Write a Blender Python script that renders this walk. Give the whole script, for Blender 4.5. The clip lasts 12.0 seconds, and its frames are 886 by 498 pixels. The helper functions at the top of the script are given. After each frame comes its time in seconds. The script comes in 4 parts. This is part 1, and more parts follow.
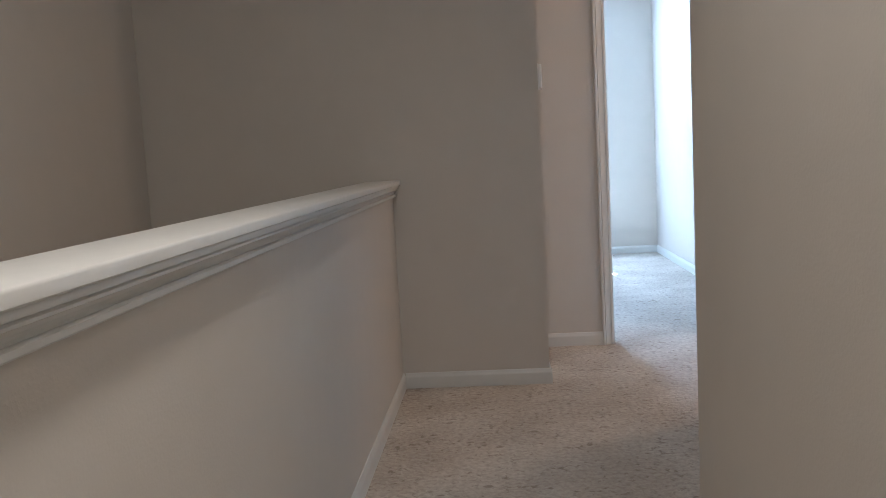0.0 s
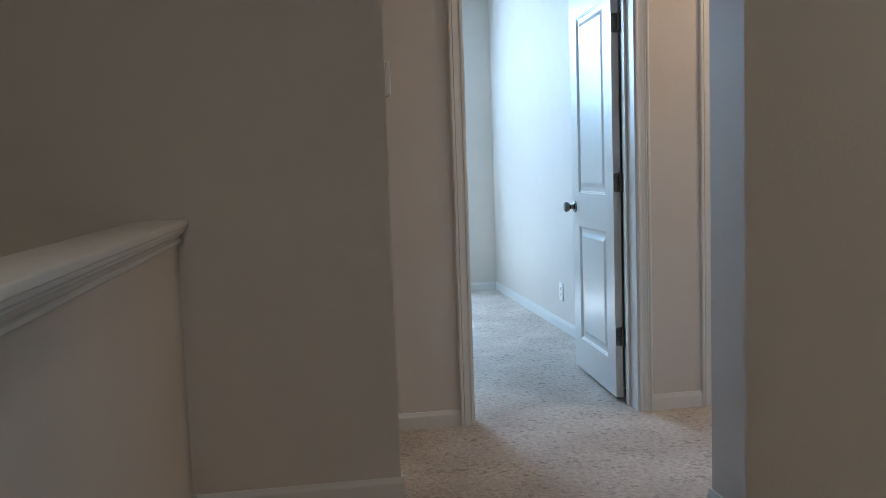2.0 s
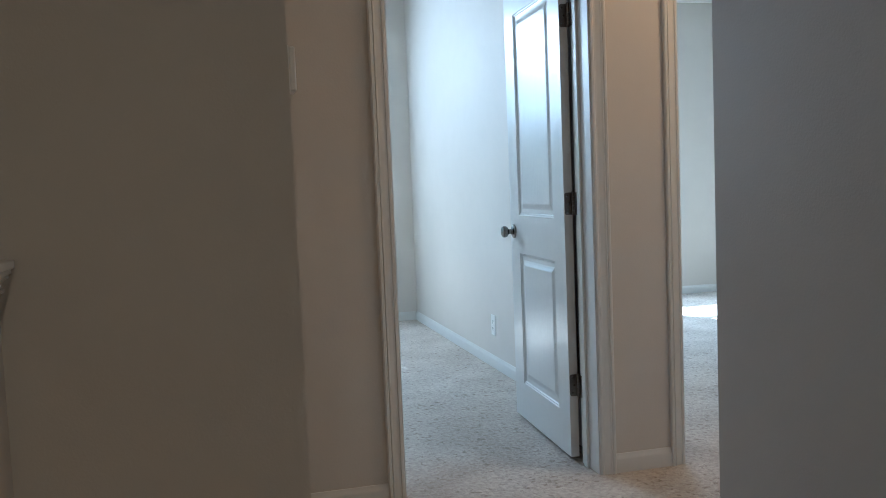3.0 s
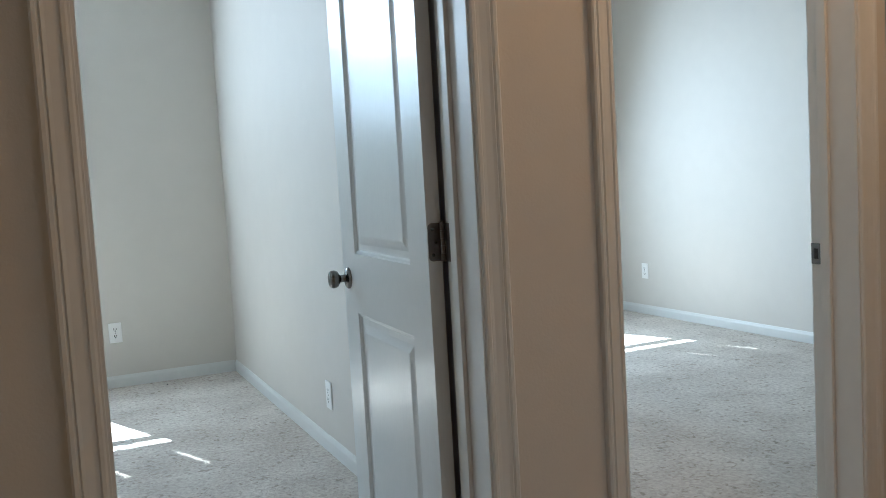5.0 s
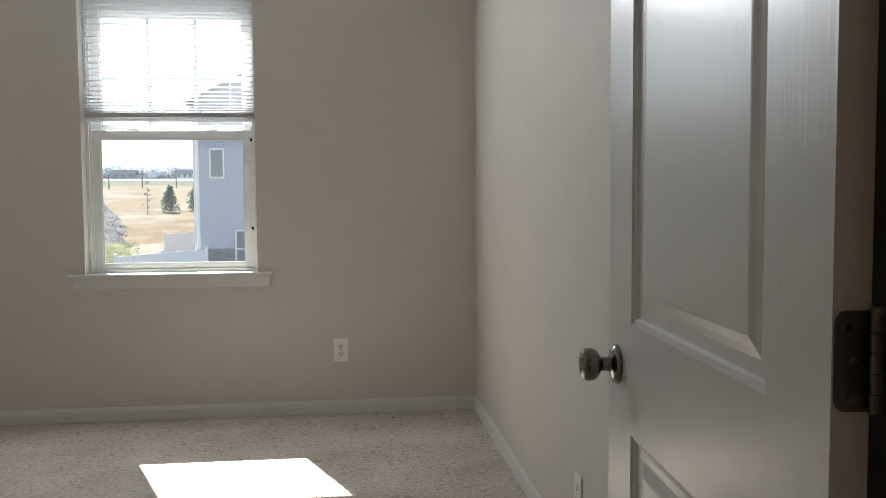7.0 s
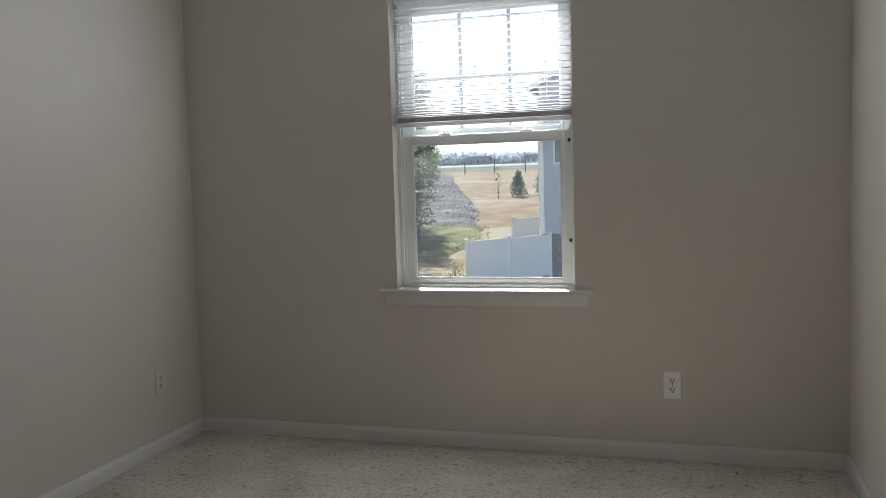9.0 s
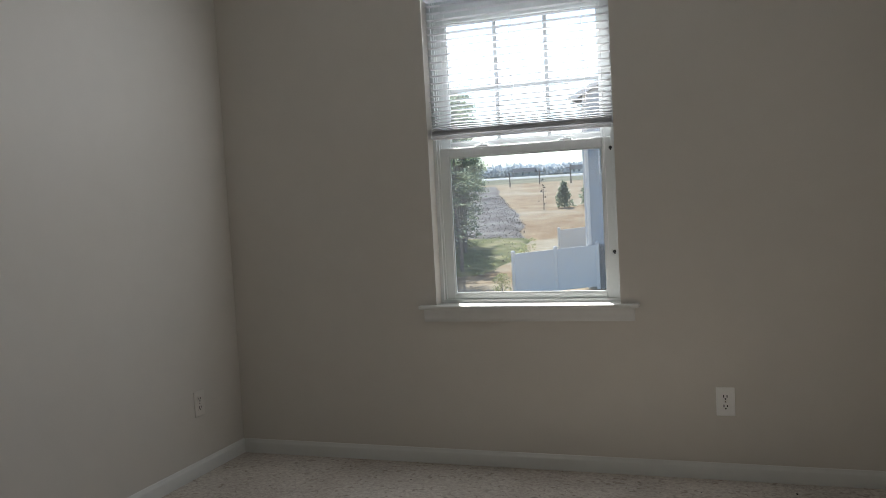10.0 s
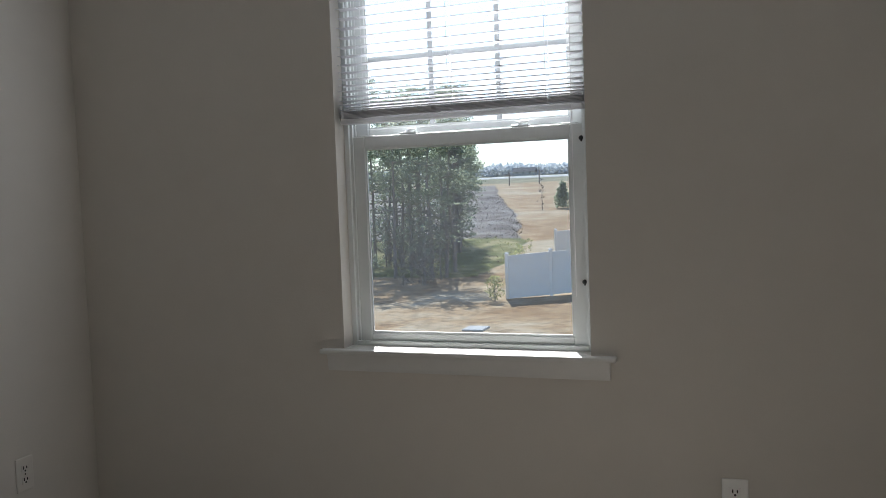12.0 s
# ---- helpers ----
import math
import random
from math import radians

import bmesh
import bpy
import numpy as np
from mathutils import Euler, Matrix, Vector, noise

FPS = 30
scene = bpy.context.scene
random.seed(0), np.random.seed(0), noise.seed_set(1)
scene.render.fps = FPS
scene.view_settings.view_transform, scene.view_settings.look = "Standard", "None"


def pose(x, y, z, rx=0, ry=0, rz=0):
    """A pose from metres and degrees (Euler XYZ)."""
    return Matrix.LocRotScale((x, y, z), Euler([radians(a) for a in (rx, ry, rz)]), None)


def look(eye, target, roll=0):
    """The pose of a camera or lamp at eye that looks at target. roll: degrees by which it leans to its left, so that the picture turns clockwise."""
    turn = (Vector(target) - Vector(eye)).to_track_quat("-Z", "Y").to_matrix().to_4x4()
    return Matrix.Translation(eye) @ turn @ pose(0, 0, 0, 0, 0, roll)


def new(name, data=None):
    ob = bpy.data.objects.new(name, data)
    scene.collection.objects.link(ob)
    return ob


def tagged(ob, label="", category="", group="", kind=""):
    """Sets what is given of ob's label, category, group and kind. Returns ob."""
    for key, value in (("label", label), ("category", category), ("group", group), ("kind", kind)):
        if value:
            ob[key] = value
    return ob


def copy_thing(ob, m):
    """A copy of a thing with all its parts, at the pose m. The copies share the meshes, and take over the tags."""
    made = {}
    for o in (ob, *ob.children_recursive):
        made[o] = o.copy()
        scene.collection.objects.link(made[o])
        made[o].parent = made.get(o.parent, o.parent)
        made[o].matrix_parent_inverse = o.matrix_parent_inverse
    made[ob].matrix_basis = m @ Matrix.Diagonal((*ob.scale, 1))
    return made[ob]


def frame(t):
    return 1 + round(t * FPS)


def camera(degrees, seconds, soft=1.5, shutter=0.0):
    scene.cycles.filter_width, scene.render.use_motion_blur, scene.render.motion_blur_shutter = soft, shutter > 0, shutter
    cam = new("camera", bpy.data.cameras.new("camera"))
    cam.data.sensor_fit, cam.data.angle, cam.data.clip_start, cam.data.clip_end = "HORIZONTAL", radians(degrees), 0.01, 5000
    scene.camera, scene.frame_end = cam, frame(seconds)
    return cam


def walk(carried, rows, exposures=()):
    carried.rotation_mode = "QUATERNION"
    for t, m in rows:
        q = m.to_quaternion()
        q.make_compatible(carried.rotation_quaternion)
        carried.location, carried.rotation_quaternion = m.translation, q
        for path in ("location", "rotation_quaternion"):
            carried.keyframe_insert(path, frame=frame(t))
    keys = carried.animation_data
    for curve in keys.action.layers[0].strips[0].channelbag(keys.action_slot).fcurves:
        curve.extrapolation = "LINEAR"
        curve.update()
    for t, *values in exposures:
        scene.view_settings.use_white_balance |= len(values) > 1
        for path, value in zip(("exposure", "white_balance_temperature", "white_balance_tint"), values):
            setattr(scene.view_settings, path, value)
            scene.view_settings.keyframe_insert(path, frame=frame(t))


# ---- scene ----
cam = camera(55.1, 12.0, soft=0.8)
PATH = [
    (0, (0.223, 0.177, 1.102), (0.088, 2.161, 0.886), -3.1),
    (0.5, (0.169, 0.398, 1.102), (0.164, 2.386, 0.883), -3.3),
    (1, (0.111, 0.666, 1.131), (0.338, 2.641, 0.92), -3.7),
    (1.5, (0.138, 0.989, 1.11), (0.438, 2.957, 0.921), -3.6),
    (2, (0.169, 1.296, 1.131), (0.469, 3.265, 0.947), -2.0),
    (2.5, (0.188, 1.652, 1.141), (0.499, 3.623, 1.001), -1.7),
    (3, (0.237, 1.978, 1.133), (0.745, 3.907, 0.987), -2.3),
    (3.5, (0.315, 2.326, 1.142), (0.944, 4.219, 1.001), -3.9),
    (3.7, (0.348, 2.481, 1.144), (1.034, 4.353, 0.995), -4.1),
    (5.3, (0.866, 3.503, 1.185), (1.717, 5.307, 1.034), -2.8),
    (5.5, (0.91, 3.624, 1.184), (1.75, 5.434, 1.042), -2.0),
    (6, (1.002, 3.895, 1.199), (1.759, 5.741, 1.063), -2.3),
    (6.5, (1.114, 4.185, 1.196), (1.602, 6.121, 1.08), -1.7),
    (7, (1.152, 4.431, 1.193), (1.374, 6.414, 1.066), -0.4),
    (7.5, (1.166, 4.654, 1.217), (1.122, 6.649, 1.094), -0.5),
    (7.7, (1.175, 4.732, 1.209), (1.04, 6.722, 1.066), -0.3),
    (9.3, (1.237, 5.095, 1.323), (0.621, 6.993, 1.177), -1.9),
    (9.5, (1.248, 5.086, 1.318), (0.618, 6.979, 1.192), -1.9),
    (10, (1.221, 5.194, 1.31), (0.544, 7.072, 1.19), -3.1),
    (10.5, (1.179, 5.444, 1.348), (0.505, 7.324, 1.234), -4.2),
    (11, (1.186, 5.728, 1.323), (0.58, 7.63, 1.209), -4.8),
    (11.5, (1.169, 6.027, 1.394), (0.551, 7.923, 1.249), -2.3),
    (12, (1.153, 6.331, 1.325), (0.477, 8.209, 1.2), -2.1),
]
EXPO = [(0, 4.6, 4430, 4), (0.5, 4.37, 4380, 3), (1.0, 4.15, 4390, 2), (1.5, 4.03, 4440, 1), (2.5, 3.82, 4590, 0), (3.5, 3.62, 4830, 0), (5.5, 3.42, 5450, 2),
        (6.0, 3.24, 5850, 5), (6.5, 2.82, 6230, 7), (7.0, 2.42, 6560, 12), (7.7, 2.06, 6580, 14), (9.3, 1.88, 6350, 12), (10.5, 1.74, 6330, 12), (12, 1.61, 6200, 13)]
walk(cam, [(t, look(eye, target, roll)) for t, eye, target, roll in PATH], exposures=EXPO)

# ---- world and light ----
SUN = Vector((-0.39, 0.96, 1.0)).normalized()
world = bpy.data.worlds.new("sky")
scene.world = world
world.use_nodes = True
wn = world.node_tree.nodes
sky = wn.new("ShaderNodeTexSky")
sky.sky_type, sky.sun_disc = "NISHITA", False
sky.sun_elevation = math.asin(SUN.z)
sky.sun_rotation = math.atan2(SUN.x, SUN.y)
sky.dust_density, sky.ozone_density = 0.3, 2.0
wn["Background"].inputs["Strength"].default_value = 0.148
world.node_tree.links.new(sky.outputs[0], wn["Background"].inputs[0])
sun_data = bpy.data.lights.new("sun", "SUN")
sun_data.energy, sun_data.angle, sun_data.color = 5.0, radians(0.5), (1.0, 0.965, 0.91)
sun = new("sun", sun_data)
sun.matrix_world = look(SUN * 30, (0, 0, 0))


def lamp_area(name, m, sx, sy, power, colour, spread=180):
    d = bpy.data.lights.new(name, "AREA")
    d.shape, d.size, d.size_y, d.energy, d.color = "RECTANGLE", sx, sy, power, colour
    d.spread = radians(spread)
    ob = new(name, d)
    ob.matrix_world = m
    return ob


# daylight in the second bedroom's window opening
lamp_area("window_daylight", look((3.75, 9.33, 1.55), (3.75, 6.0, 0.2)), 0.86, 1.45, 5.4, (0.88, 0.95, 1.0))
# daylight in the first bedroom's window opening: at its head, and outside the blind
lamp_area("window_daylight", look((0.221, 9.086, 2.356), (0.20, 6.0, 0.85)), 0.86, 0.036, 3.7, (0.89, 0.95, 1.0))
lamp_area("window_daylight", look((0.221, 9.24, 1.955), (0.221, 5.0, 1.80)), 0.80, 0.62, 2.0, (0.89, 0.95, 1.0))
# warm light of the two flush hall lights, shining down from their shades
for at, watts, tone in (((0.22, 0.9, 2.69), 1.05, (1.0, 0.69, 0.42)), ((2.35, 4.37, 2.69), 0.76, (1.0, 0.50, 0.20))):
    hall_glow = lamp_area("hall_bulb", look(at, (at[0], at[1] + 0.001, 0.0)), 0.2, 0.2, watts, tone)
    hall_glow.data.shape = "DISK"


# ---- materials ----
def material(name, base, rough=0.6, metal=0.0, vary=0.06, scale=3.0, fine=60.0, bump=0.0, bump_scale=200.0, spec=0.5, tint=None, coat=0.0):
    mt = bpy.data.materials.new(name)
    mt.use_nodes = True
    n, l = mt.node_tree.nodes, mt.node_tree.links
    b = n["Principled BSDF"]
    b.inputs["Roughness"].default_value, b.inputs["Metallic"].default_value = rough, metal
    b.inputs["Specular IOR Level"].default_value = spec
    b.inputs["Coat Weight"].default_value = coat
    co = n.new("ShaderNodeTexCoord")
    big, small = n.new("ShaderNodeTexNoise"), n.new("ShaderNodeTexNoise")
    big.inputs["Scale"].default_value, small.inputs["Scale"].default_value = scale, fine
    big.inputs["Detail"].default_value, small.inputs["Detail"].default_value = 4, 3
    add = n.new("ShaderNodeMath")
    add.operation = "ADD"
    ramp = n.new("ShaderNodeValToRGB")
    for k in (big, small):
        l.new(co.outputs["Object"], k.inputs["Vector"])
    l.new(big.outputs["Fac"], add.inputs[0])
    l.new(small.outputs["Fac"], add.inputs[1])
    half = n.new("ShaderNodeMath")
    half.operation = "MULTIPLY"
    half.inputs[1].default_value = 0.5
    l.new(add.outputs[0], half.inputs[0])
    l.new(half.outputs[0], ramp.inputs["Fac"])
    c0 = [c * (1 - vary) for c in base]
    c1 = [min(1.0, c * (1 + vary)) for c in (tint or base)]
    ramp.color_ramp.elements[0].position, ramp.color_ramp.elements[1].position = 0.33, 0.67
    ramp.color_ramp.elements[0].color, ramp.color_ramp.elements[1].color = (*c0, 1), (*c1, 1)
    l.new(ramp.outputs[0], b.inputs["Base Color"])
    if bump:
        t = n.new("ShaderNodeTexNoise")
        t.inputs["Scale"].default_value, t.inputs["Detail"].default_value = bump_scale, 3
        l.new(co.outputs["Object"], t.inputs["Vector"])
        bp = n.new("ShaderNodeBump")
        bp.inputs["Strength"].default_value, bp.inputs["Distance"].default_value = bump, 0.002
        l.new(t.outputs["Fac"], bp.inputs["Height"])
        l.new(bp.outputs[0], b.inputs["Normal"])
    return mt


PAINT = material("wall_paint", (0.645, 0.61, 0.555), 0.62, vary=0.018, scale=0.7, fine=9, bump=0.22, bump_scale=160)
CEILING = material("ceiling_paint", (0.84, 0.83, 0.80), 0.8, vary=0.02, bump=0.4, bump_scale=90)
TRIM = material("trim_paint", (0.70, 0.70, 0.675), 0.40, vary=0.025, scale=2, fine=25, bump=0.05, bump_scale=60)
VINYL = material("white_vinyl", (0.775, 0.81, 0.805), 0.38, vary=0.015)
MUNTIN = material("grid_vinyl", (0.82, 0.83, 0.84), 0.4, vary=0.01)
SLAT = material("blind_slat", (0.85, 0.85, 0.86), 0.45, vary=0.01)
for thin_stuff, share in ((SLAT, 0.30), (MUNTIN, 0.24)):
    sn, sl = thin_stuff.node_tree.nodes, thin_stuff.node_tree.links
    thin, blend = sn.new("ShaderNodeBsdfTranslucent"), sn.new("ShaderNodeMixShader")
    thin.inputs[0].default_value, blend.inputs[0].default_value = (0.85, 0.86, 0.88, 1), share
    sl.new(sn["Principled BSDF"].outputs[0], blend.inputs[1])
    sl.new(thin.outputs[0], blend.inputs[2])
    sl.new(blend.outputs[0], sn["Material Output"].inputs[0])
METAL = material("brushed_nickel", (0.21, 0.20, 0.19), 0.20, 1.0, vary=0.08, fine=120)
HINGE = material("dark_nickel", (0.20, 0.175, 0.16), 0.34, 1.0, vary=0.15, fine=90)
PLATE = material("outlet_plastic", (0.88, 0.875, 0.85), 0.35, vary=0.01)
DULL = material("painted_plate", (0.68, 0.645, 0.59), 0.5, vary=0.02)
DARK = material("dark_slot", (0.02, 0.02, 0.02), 0.6)


def door_paint():
    mt = material("door_paint", (0.66, 0.665, 0.65), 0.29, vary=0.02, scale=2, fine=30, spec=0.42)
    n, l = mt.node_tree.nodes, mt.node_tree.links
    b = n["Principled BSDF"]
    co = n.new("ShaderNodeTexCoord")
    mp = n.new("ShaderNodeMapping")
    mp.inputs["Scale"].default_value = (90, 90, 3.5)
    t = n.new("ShaderNodeTexNoise")
    t.inputs["Scale"].default_value, t.inputs["Detail"].default_value, t.inputs["Distortion"].default_value = 1.0, 5, 0.6
    bp = n.new("ShaderNodeBump")
    bp.inputs["Strength"].default_value, bp.inputs["Distance"].default_value = 0.30, 0.0012
    l.new(co.outputs["Object"], mp.inputs[0])
    l.new(mp.outputs[0], t.inputs["Vector"])
    l.new(t.outputs["Fac"], bp.inputs["Height"])
    l.new(bp.outputs[0], b.inputs["Normal"])
    return mt


DOOR = door_paint()


def carpet_material():
    mt = bpy.data.materials.new("cut_pile_carpet")
    mt.use_nodes = True
    n, l = mt.node_tree.nodes, mt.node_tree.links
    b = n["Principled BSDF"]
    b.inputs["Roughness"].default_value, b.inputs["Specular IOR Level"].default_value = 0.95, 0.1
    b.inputs["Sheen Weight"].default_value = 0.0
    co = n.new("ShaderNodeTexCoord")

    def noise_node(s, d, dist=0.0):
        t = n.new("ShaderNodeTexNoise")
        t.inputs["Scale"].default_value, t.inputs["Detail"].default_value, t.inputs["Distortion"].default_value = s, d, dist
        l.new(co.outputs["Object"], t.inputs["Vector"])
        return t.outputs["Fac"]

    def ramp(src, p0, p1, c0, c1):
        r = n.new("ShaderNodeValToRGB")
        r.color_ramp.elements[0].position, r.color_ramp.elements[1].position = p0, p1
        r.color_ramp.elements[0].color, r.color_ramp.elements[1].color = (*c0, 1), (*c1, 1)
        l.new(src, r.inputs[0])
        return r.outputs[0]

    def mix(kind, f, a, c):
        m = n.new("ShaderNodeMix")
        m.data_type, m.blend_type = "RGBA", kind
        m.inputs[0].default_value = f
        l.new(a, m.inputs[6])
        l.new(c, m.inputs[7])
        return m.outputs[2]

    tuft = noise_node(52, 4, 0.5)
    fleck = noise_node(36, 3, 0.6)
    nap = noise_node(2.6, 3, 0.3)
    c = ramp(tuft, 0.30, 0.66, (0.50, 0.45, 0.395), (0.68, 0.63, 0.565))
    clump = n.new("ShaderNodeMath")
    clump.operation, clump.inputs[1].default_value = "MULTIPLY_ADD", 0.35
    l.new(noise_node(7, 2), clump.inputs[0])
    l.new(fleck, clump.inputs[2])
    c = mix("MULTIPLY", 1.0, c, ramp(clump.outputs[0], 0.47, 0.60, (0.66, 0.64, 0.615), (1, 1, 1)))
    c = mix("MULTIPLY", 1.0, c, ramp(nap, 0.35, 0.65, (0.80, 0.785, 0.77), (1, 1, 1)))
    l.new(c, b.inputs["Base Color"])
    bp = n.new("ShaderNodeBump")
    bp.inputs["Strength"].default_value, bp.inputs["Distance"].default_value = 1.0, 0.011
    l.new(tuft, bp.inputs["Height"])
    l.new(bp.outputs[0], b.inputs["Normal"])
    return mt


CARPET = carpet_material()


def glass_material(name, tint):
    mt = bpy.data.materials.new(name)
    mt.use_nodes = True
    n, l = mt.node_tree.nodes, mt.node_tree.links
    n.remove(n["Principled BSDF"])
    tr, gl, mx = n.new("ShaderNodeBsdfTransparent"), n.new("ShaderNodeBsdfGlossy"), n.new("ShaderNodeMixShader")
    tr.inputs[0].default_value = (*tint, 1)
    gl.inputs["Roughness"].default_value = 0.02
    fr = n.new("ShaderNodeFresnel")
    fr.inputs[0].default_value = 1.45
    l.new(fr.outputs[0], mx.inputs[0])
    l.new(tr.outputs[0], mx.inputs[1])
    l.new(gl.outputs[0], mx.inputs[2])
    # pale glare haze mixed into the glass, which lifts dark parts of the view
    veil, veil_mix = n.new("ShaderNodeBsdfTranslucent"), n.new("ShaderNodeMixShader")
    veil.inputs[0].default_value = (0.9, 0.95, 1.0, 1)
    veil_noise = n.new("ShaderNodeTexNoise")
    veil_noise.inputs["Scale"].default_value, veil_noise.inputs["Detail"].default_value = 5.0, 4
    co = n.new("ShaderNodeTexCoord")
    l.new(co.outputs["Object"], veil_noise.inputs["Vector"])
    amount = n.new("ShaderNodeMapRange")
    amount.inputs["To Min"].default_value, amount.inputs["To Max"].default_value = 0.006, 0.010
    l.new(veil_noise.outputs["Fac"], amount.inputs["Value"])
    l.new(amount.outputs[0], veil_mix.inputs[0])
    l.new(mx.outputs[0], veil_mix.inputs[1])
    l.new(veil.outputs[0], veil_mix.inputs[2])
    l.new(veil_mix.outputs[0], n["Material Output"].inputs[0])
    return mt


GLASS = glass_material("window_glass", (0.70, 0.72, 0.72))
DIM_GLASS = glass_material("dimming_window_glass", (0.57, 0.60, 0.61))      # lower pane's darker tint only dims the bright view outside


# ---- mesh helpers ----
def box(bm, x0, x1, y0, y1, z0, z1, bevel=0.0):
    vs = [bm.verts.new((x, y, z)) for x in (x0, x1) for y in (y0, y1) for z in (z0, z1)]
    fs = [(0, 1, 3, 2), (4, 6, 7, 5), (0, 4, 5, 1), (2, 3, 7, 6), (0, 2, 6, 4), (1, 5, 7, 3)]
    faces = [bm.faces.new([vs[i] for i in f]) for f in fs]
    if bevel:
        edges = list({e for f in faces for e in f.edges})
        bmesh.ops.bevel(bm, geom=edges, offset=bevel, segments=2, affect="EDGES", profile=0.5)
    return bm


def cyl(bm, p0, p1, r0, r1=None, seg=16):
    r1 = r0 if r1 is None else r1
    p0, p1 = Vector(p0), Vector(p1)
    d = p1 - p0
    m = Matrix.Translation((p0 + p1) / 2) @ d.to_track_quat("Z", "Y").to_matrix().to_4x4()
    bmesh.ops.create_cone(bm, cap_ends=True, segments=seg, radius1=max(r0, 1e-4), radius2=max(r1, 1e-4), depth=d.length, matrix=m)
    return bm


def lathe(bm, profile, m, seg=24):
    """profile: (radius, height) pairs turned round the z axis of m."""
    rings = []
    for r, h in profile:
        rings.append([bm.verts.new(m @ Vector((r * math.cos(a), r * math.sin(a), h))) for a in [2 * math.pi * i / seg for i in range(seg)]])
    for a, b in zip(rings, rings[1:]):
        for i in range(seg):
            bm.faces.new((a[i], a[(i + 1) % seg], b[(i + 1) % seg], b[i]))
    bm.faces.new(rings[-1])
    bm.faces.new(rings[0][::-1])
    return bm


def mesh_of(name, bm, mat, smooth=False):
    bmesh.ops.recalc_face_normals(bm, faces=bm.faces)
    me = bpy.data.meshes.new(name)
    bm.to_mesh(me)
    bm.free()
    me.materials.append(mat)
    if smooth:
        for p in me.polygons:
            p.use_smooth = True
        me.set_sharp_from_angle(angle=radians(38))
    return me


def part(name, bm, mat, parent, label="", smooth=False):
    ob = new(name, mesh_of(name, bm, mat, smooth))
    ob.parent = parent
    if label:
        tagged(ob, label)
    return ob


def thing(name, bm, mat, label, category, kind="", group="", smooth=False):
    return tagged(new(name, mesh_of(name, bm, mat, smooth)), label, category, group, kind)


def base(name, m, label, category, kind="", group=""):
    ob = new(name)
    ob.empty_display_size = 0.1
    ob.matrix_world = m
    return tagged(ob, label, category, group, kind)


def solid(name, outline, depth, axis, mat, label, category):
    """A wall as one solid: an outline drawn out along an axis. axis 'z': (x, y) outline between two heights; 'y': (x, z) outline between two depths."""
    bm = bmesh.new()
    put = (lambda p, d: (p[0], p[1], d)) if axis == "z" else (lambda p, d: (p[0], d, p[1]))
    a, b = [[bm.verts.new(put(p, d)) for p in outline] for d in depth]
    k = len(outline)
    for i in range(k):
        bm.faces.new((a[i], a[(i + 1) % k], b[(i + 1) % k], b[i]))
    bm.faces.new(a)
    bm.faces.new(b[::-1])
    bm.normal_update()
    bmesh.ops.triangulate(bm, faces=[f for f in bm.faces if len(f.verts) > 4], ngon_method="EAR_CLIP")
    bmesh.ops.recalc_face_normals(bm, faces=bm.faces[:])
    return thing(name, bm, mat, label, category, "structure")


def slabs(name, boxes, mat, label, category):
    bm = bmesh.new()
    for b in boxes:
        box(bm, *b)
    return thing(name, bm, mat, label, category, "structure")


# ---- plan ----
H = 2.79
HALF_X = -0.272          # hall face of the stair's half wall
END_Y = 4.165            # wall at the stairwell's end
C1_X = 0.43              # its free corner
BED_Y, BED_IN = 4.935, 5.09
A_X, A_Y = 0.697, 2.276
B_X, B_Y = 1.405, 3.803
D1 = (0.842, 1.605)       # doorway of the first bedroom
D2 = (1.977, 2.765)       # doorway of the second bedroom
DOOR_H = 2.05
R1 = (-1.378, 1.852, 9.07)
R2 = (1.96, 5.24, 9.34)
WIN1 = (-0.225, 0.667, 0.782, 2.38)
WIN2 = (3.305, 4.197, 0.782, 2.38)
STAIR_X = -1.45
BACK_Y = -2.6

# floors
bm = bmesh.new()
box(bm, HALF_X - 0.07, 5.6, BACK_Y - 0.1, 9.07, -0.25, 0.0)
box(bm, -1.55, HALF_X - 0.07, END_Y, 9.07, -0.25, 0.0)
box(bm, 1.9, 5.6, 9.07, 9.34, -0.25, 0.0)
floor = thing("floor", bm, CARPET, "beige flecked cut-pile carpet through hall and bedrooms", "floor", "structure")
slabs("floor_lower", [(STAIR_X - 0.1, HALF_X, BACK_Y, END_Y, -2.95, -2.75)], CARPET, "beige carpet at the foot of the stairwell", "floor")

# ceiling
slabs("ceiling", [(-1.6, 5.6, BACK_Y - 0.1, 9.5, H, H + 0.2)], CEILING, "plain white painted ceiling", "ceiling")

# walls
slabs("wall_end", [(STAIR_X, C1_X, END_Y, BED_Y, -2.75, H)], PAINT, "greige painted wall closing the stairwell", "wall")
slabs("wall_stair", [(STAIR_X - 0.12, STAIR_X, BACK_Y, END_Y, -2.75, H)], PAINT, "greige painted wall beside the stairs", "wall")
slabs("wall_back", [(STAIR_X, A_X, BACK_Y - 0.12, BACK_Y, -2.75, H)], PAINT, "greige painted wall", "wall")
slabs("wall_below", [(HALF_X - 0.07, HALF_X, BACK_Y, END_Y, -2.75, -0.25)], PAINT, "greige painted wall below the landing", "wall")
solid("wall_hall", [(A_X, BACK_Y), (A_X + 0.12, BACK_Y), (A_X + 0.12, A_Y - 0.12), (B_X, A_Y - 0.12), (B_X, A_Y), (A_X, A_Y)], (0, H), "z", PAINT, "greige painted hall wall with an outside corner", "wall")
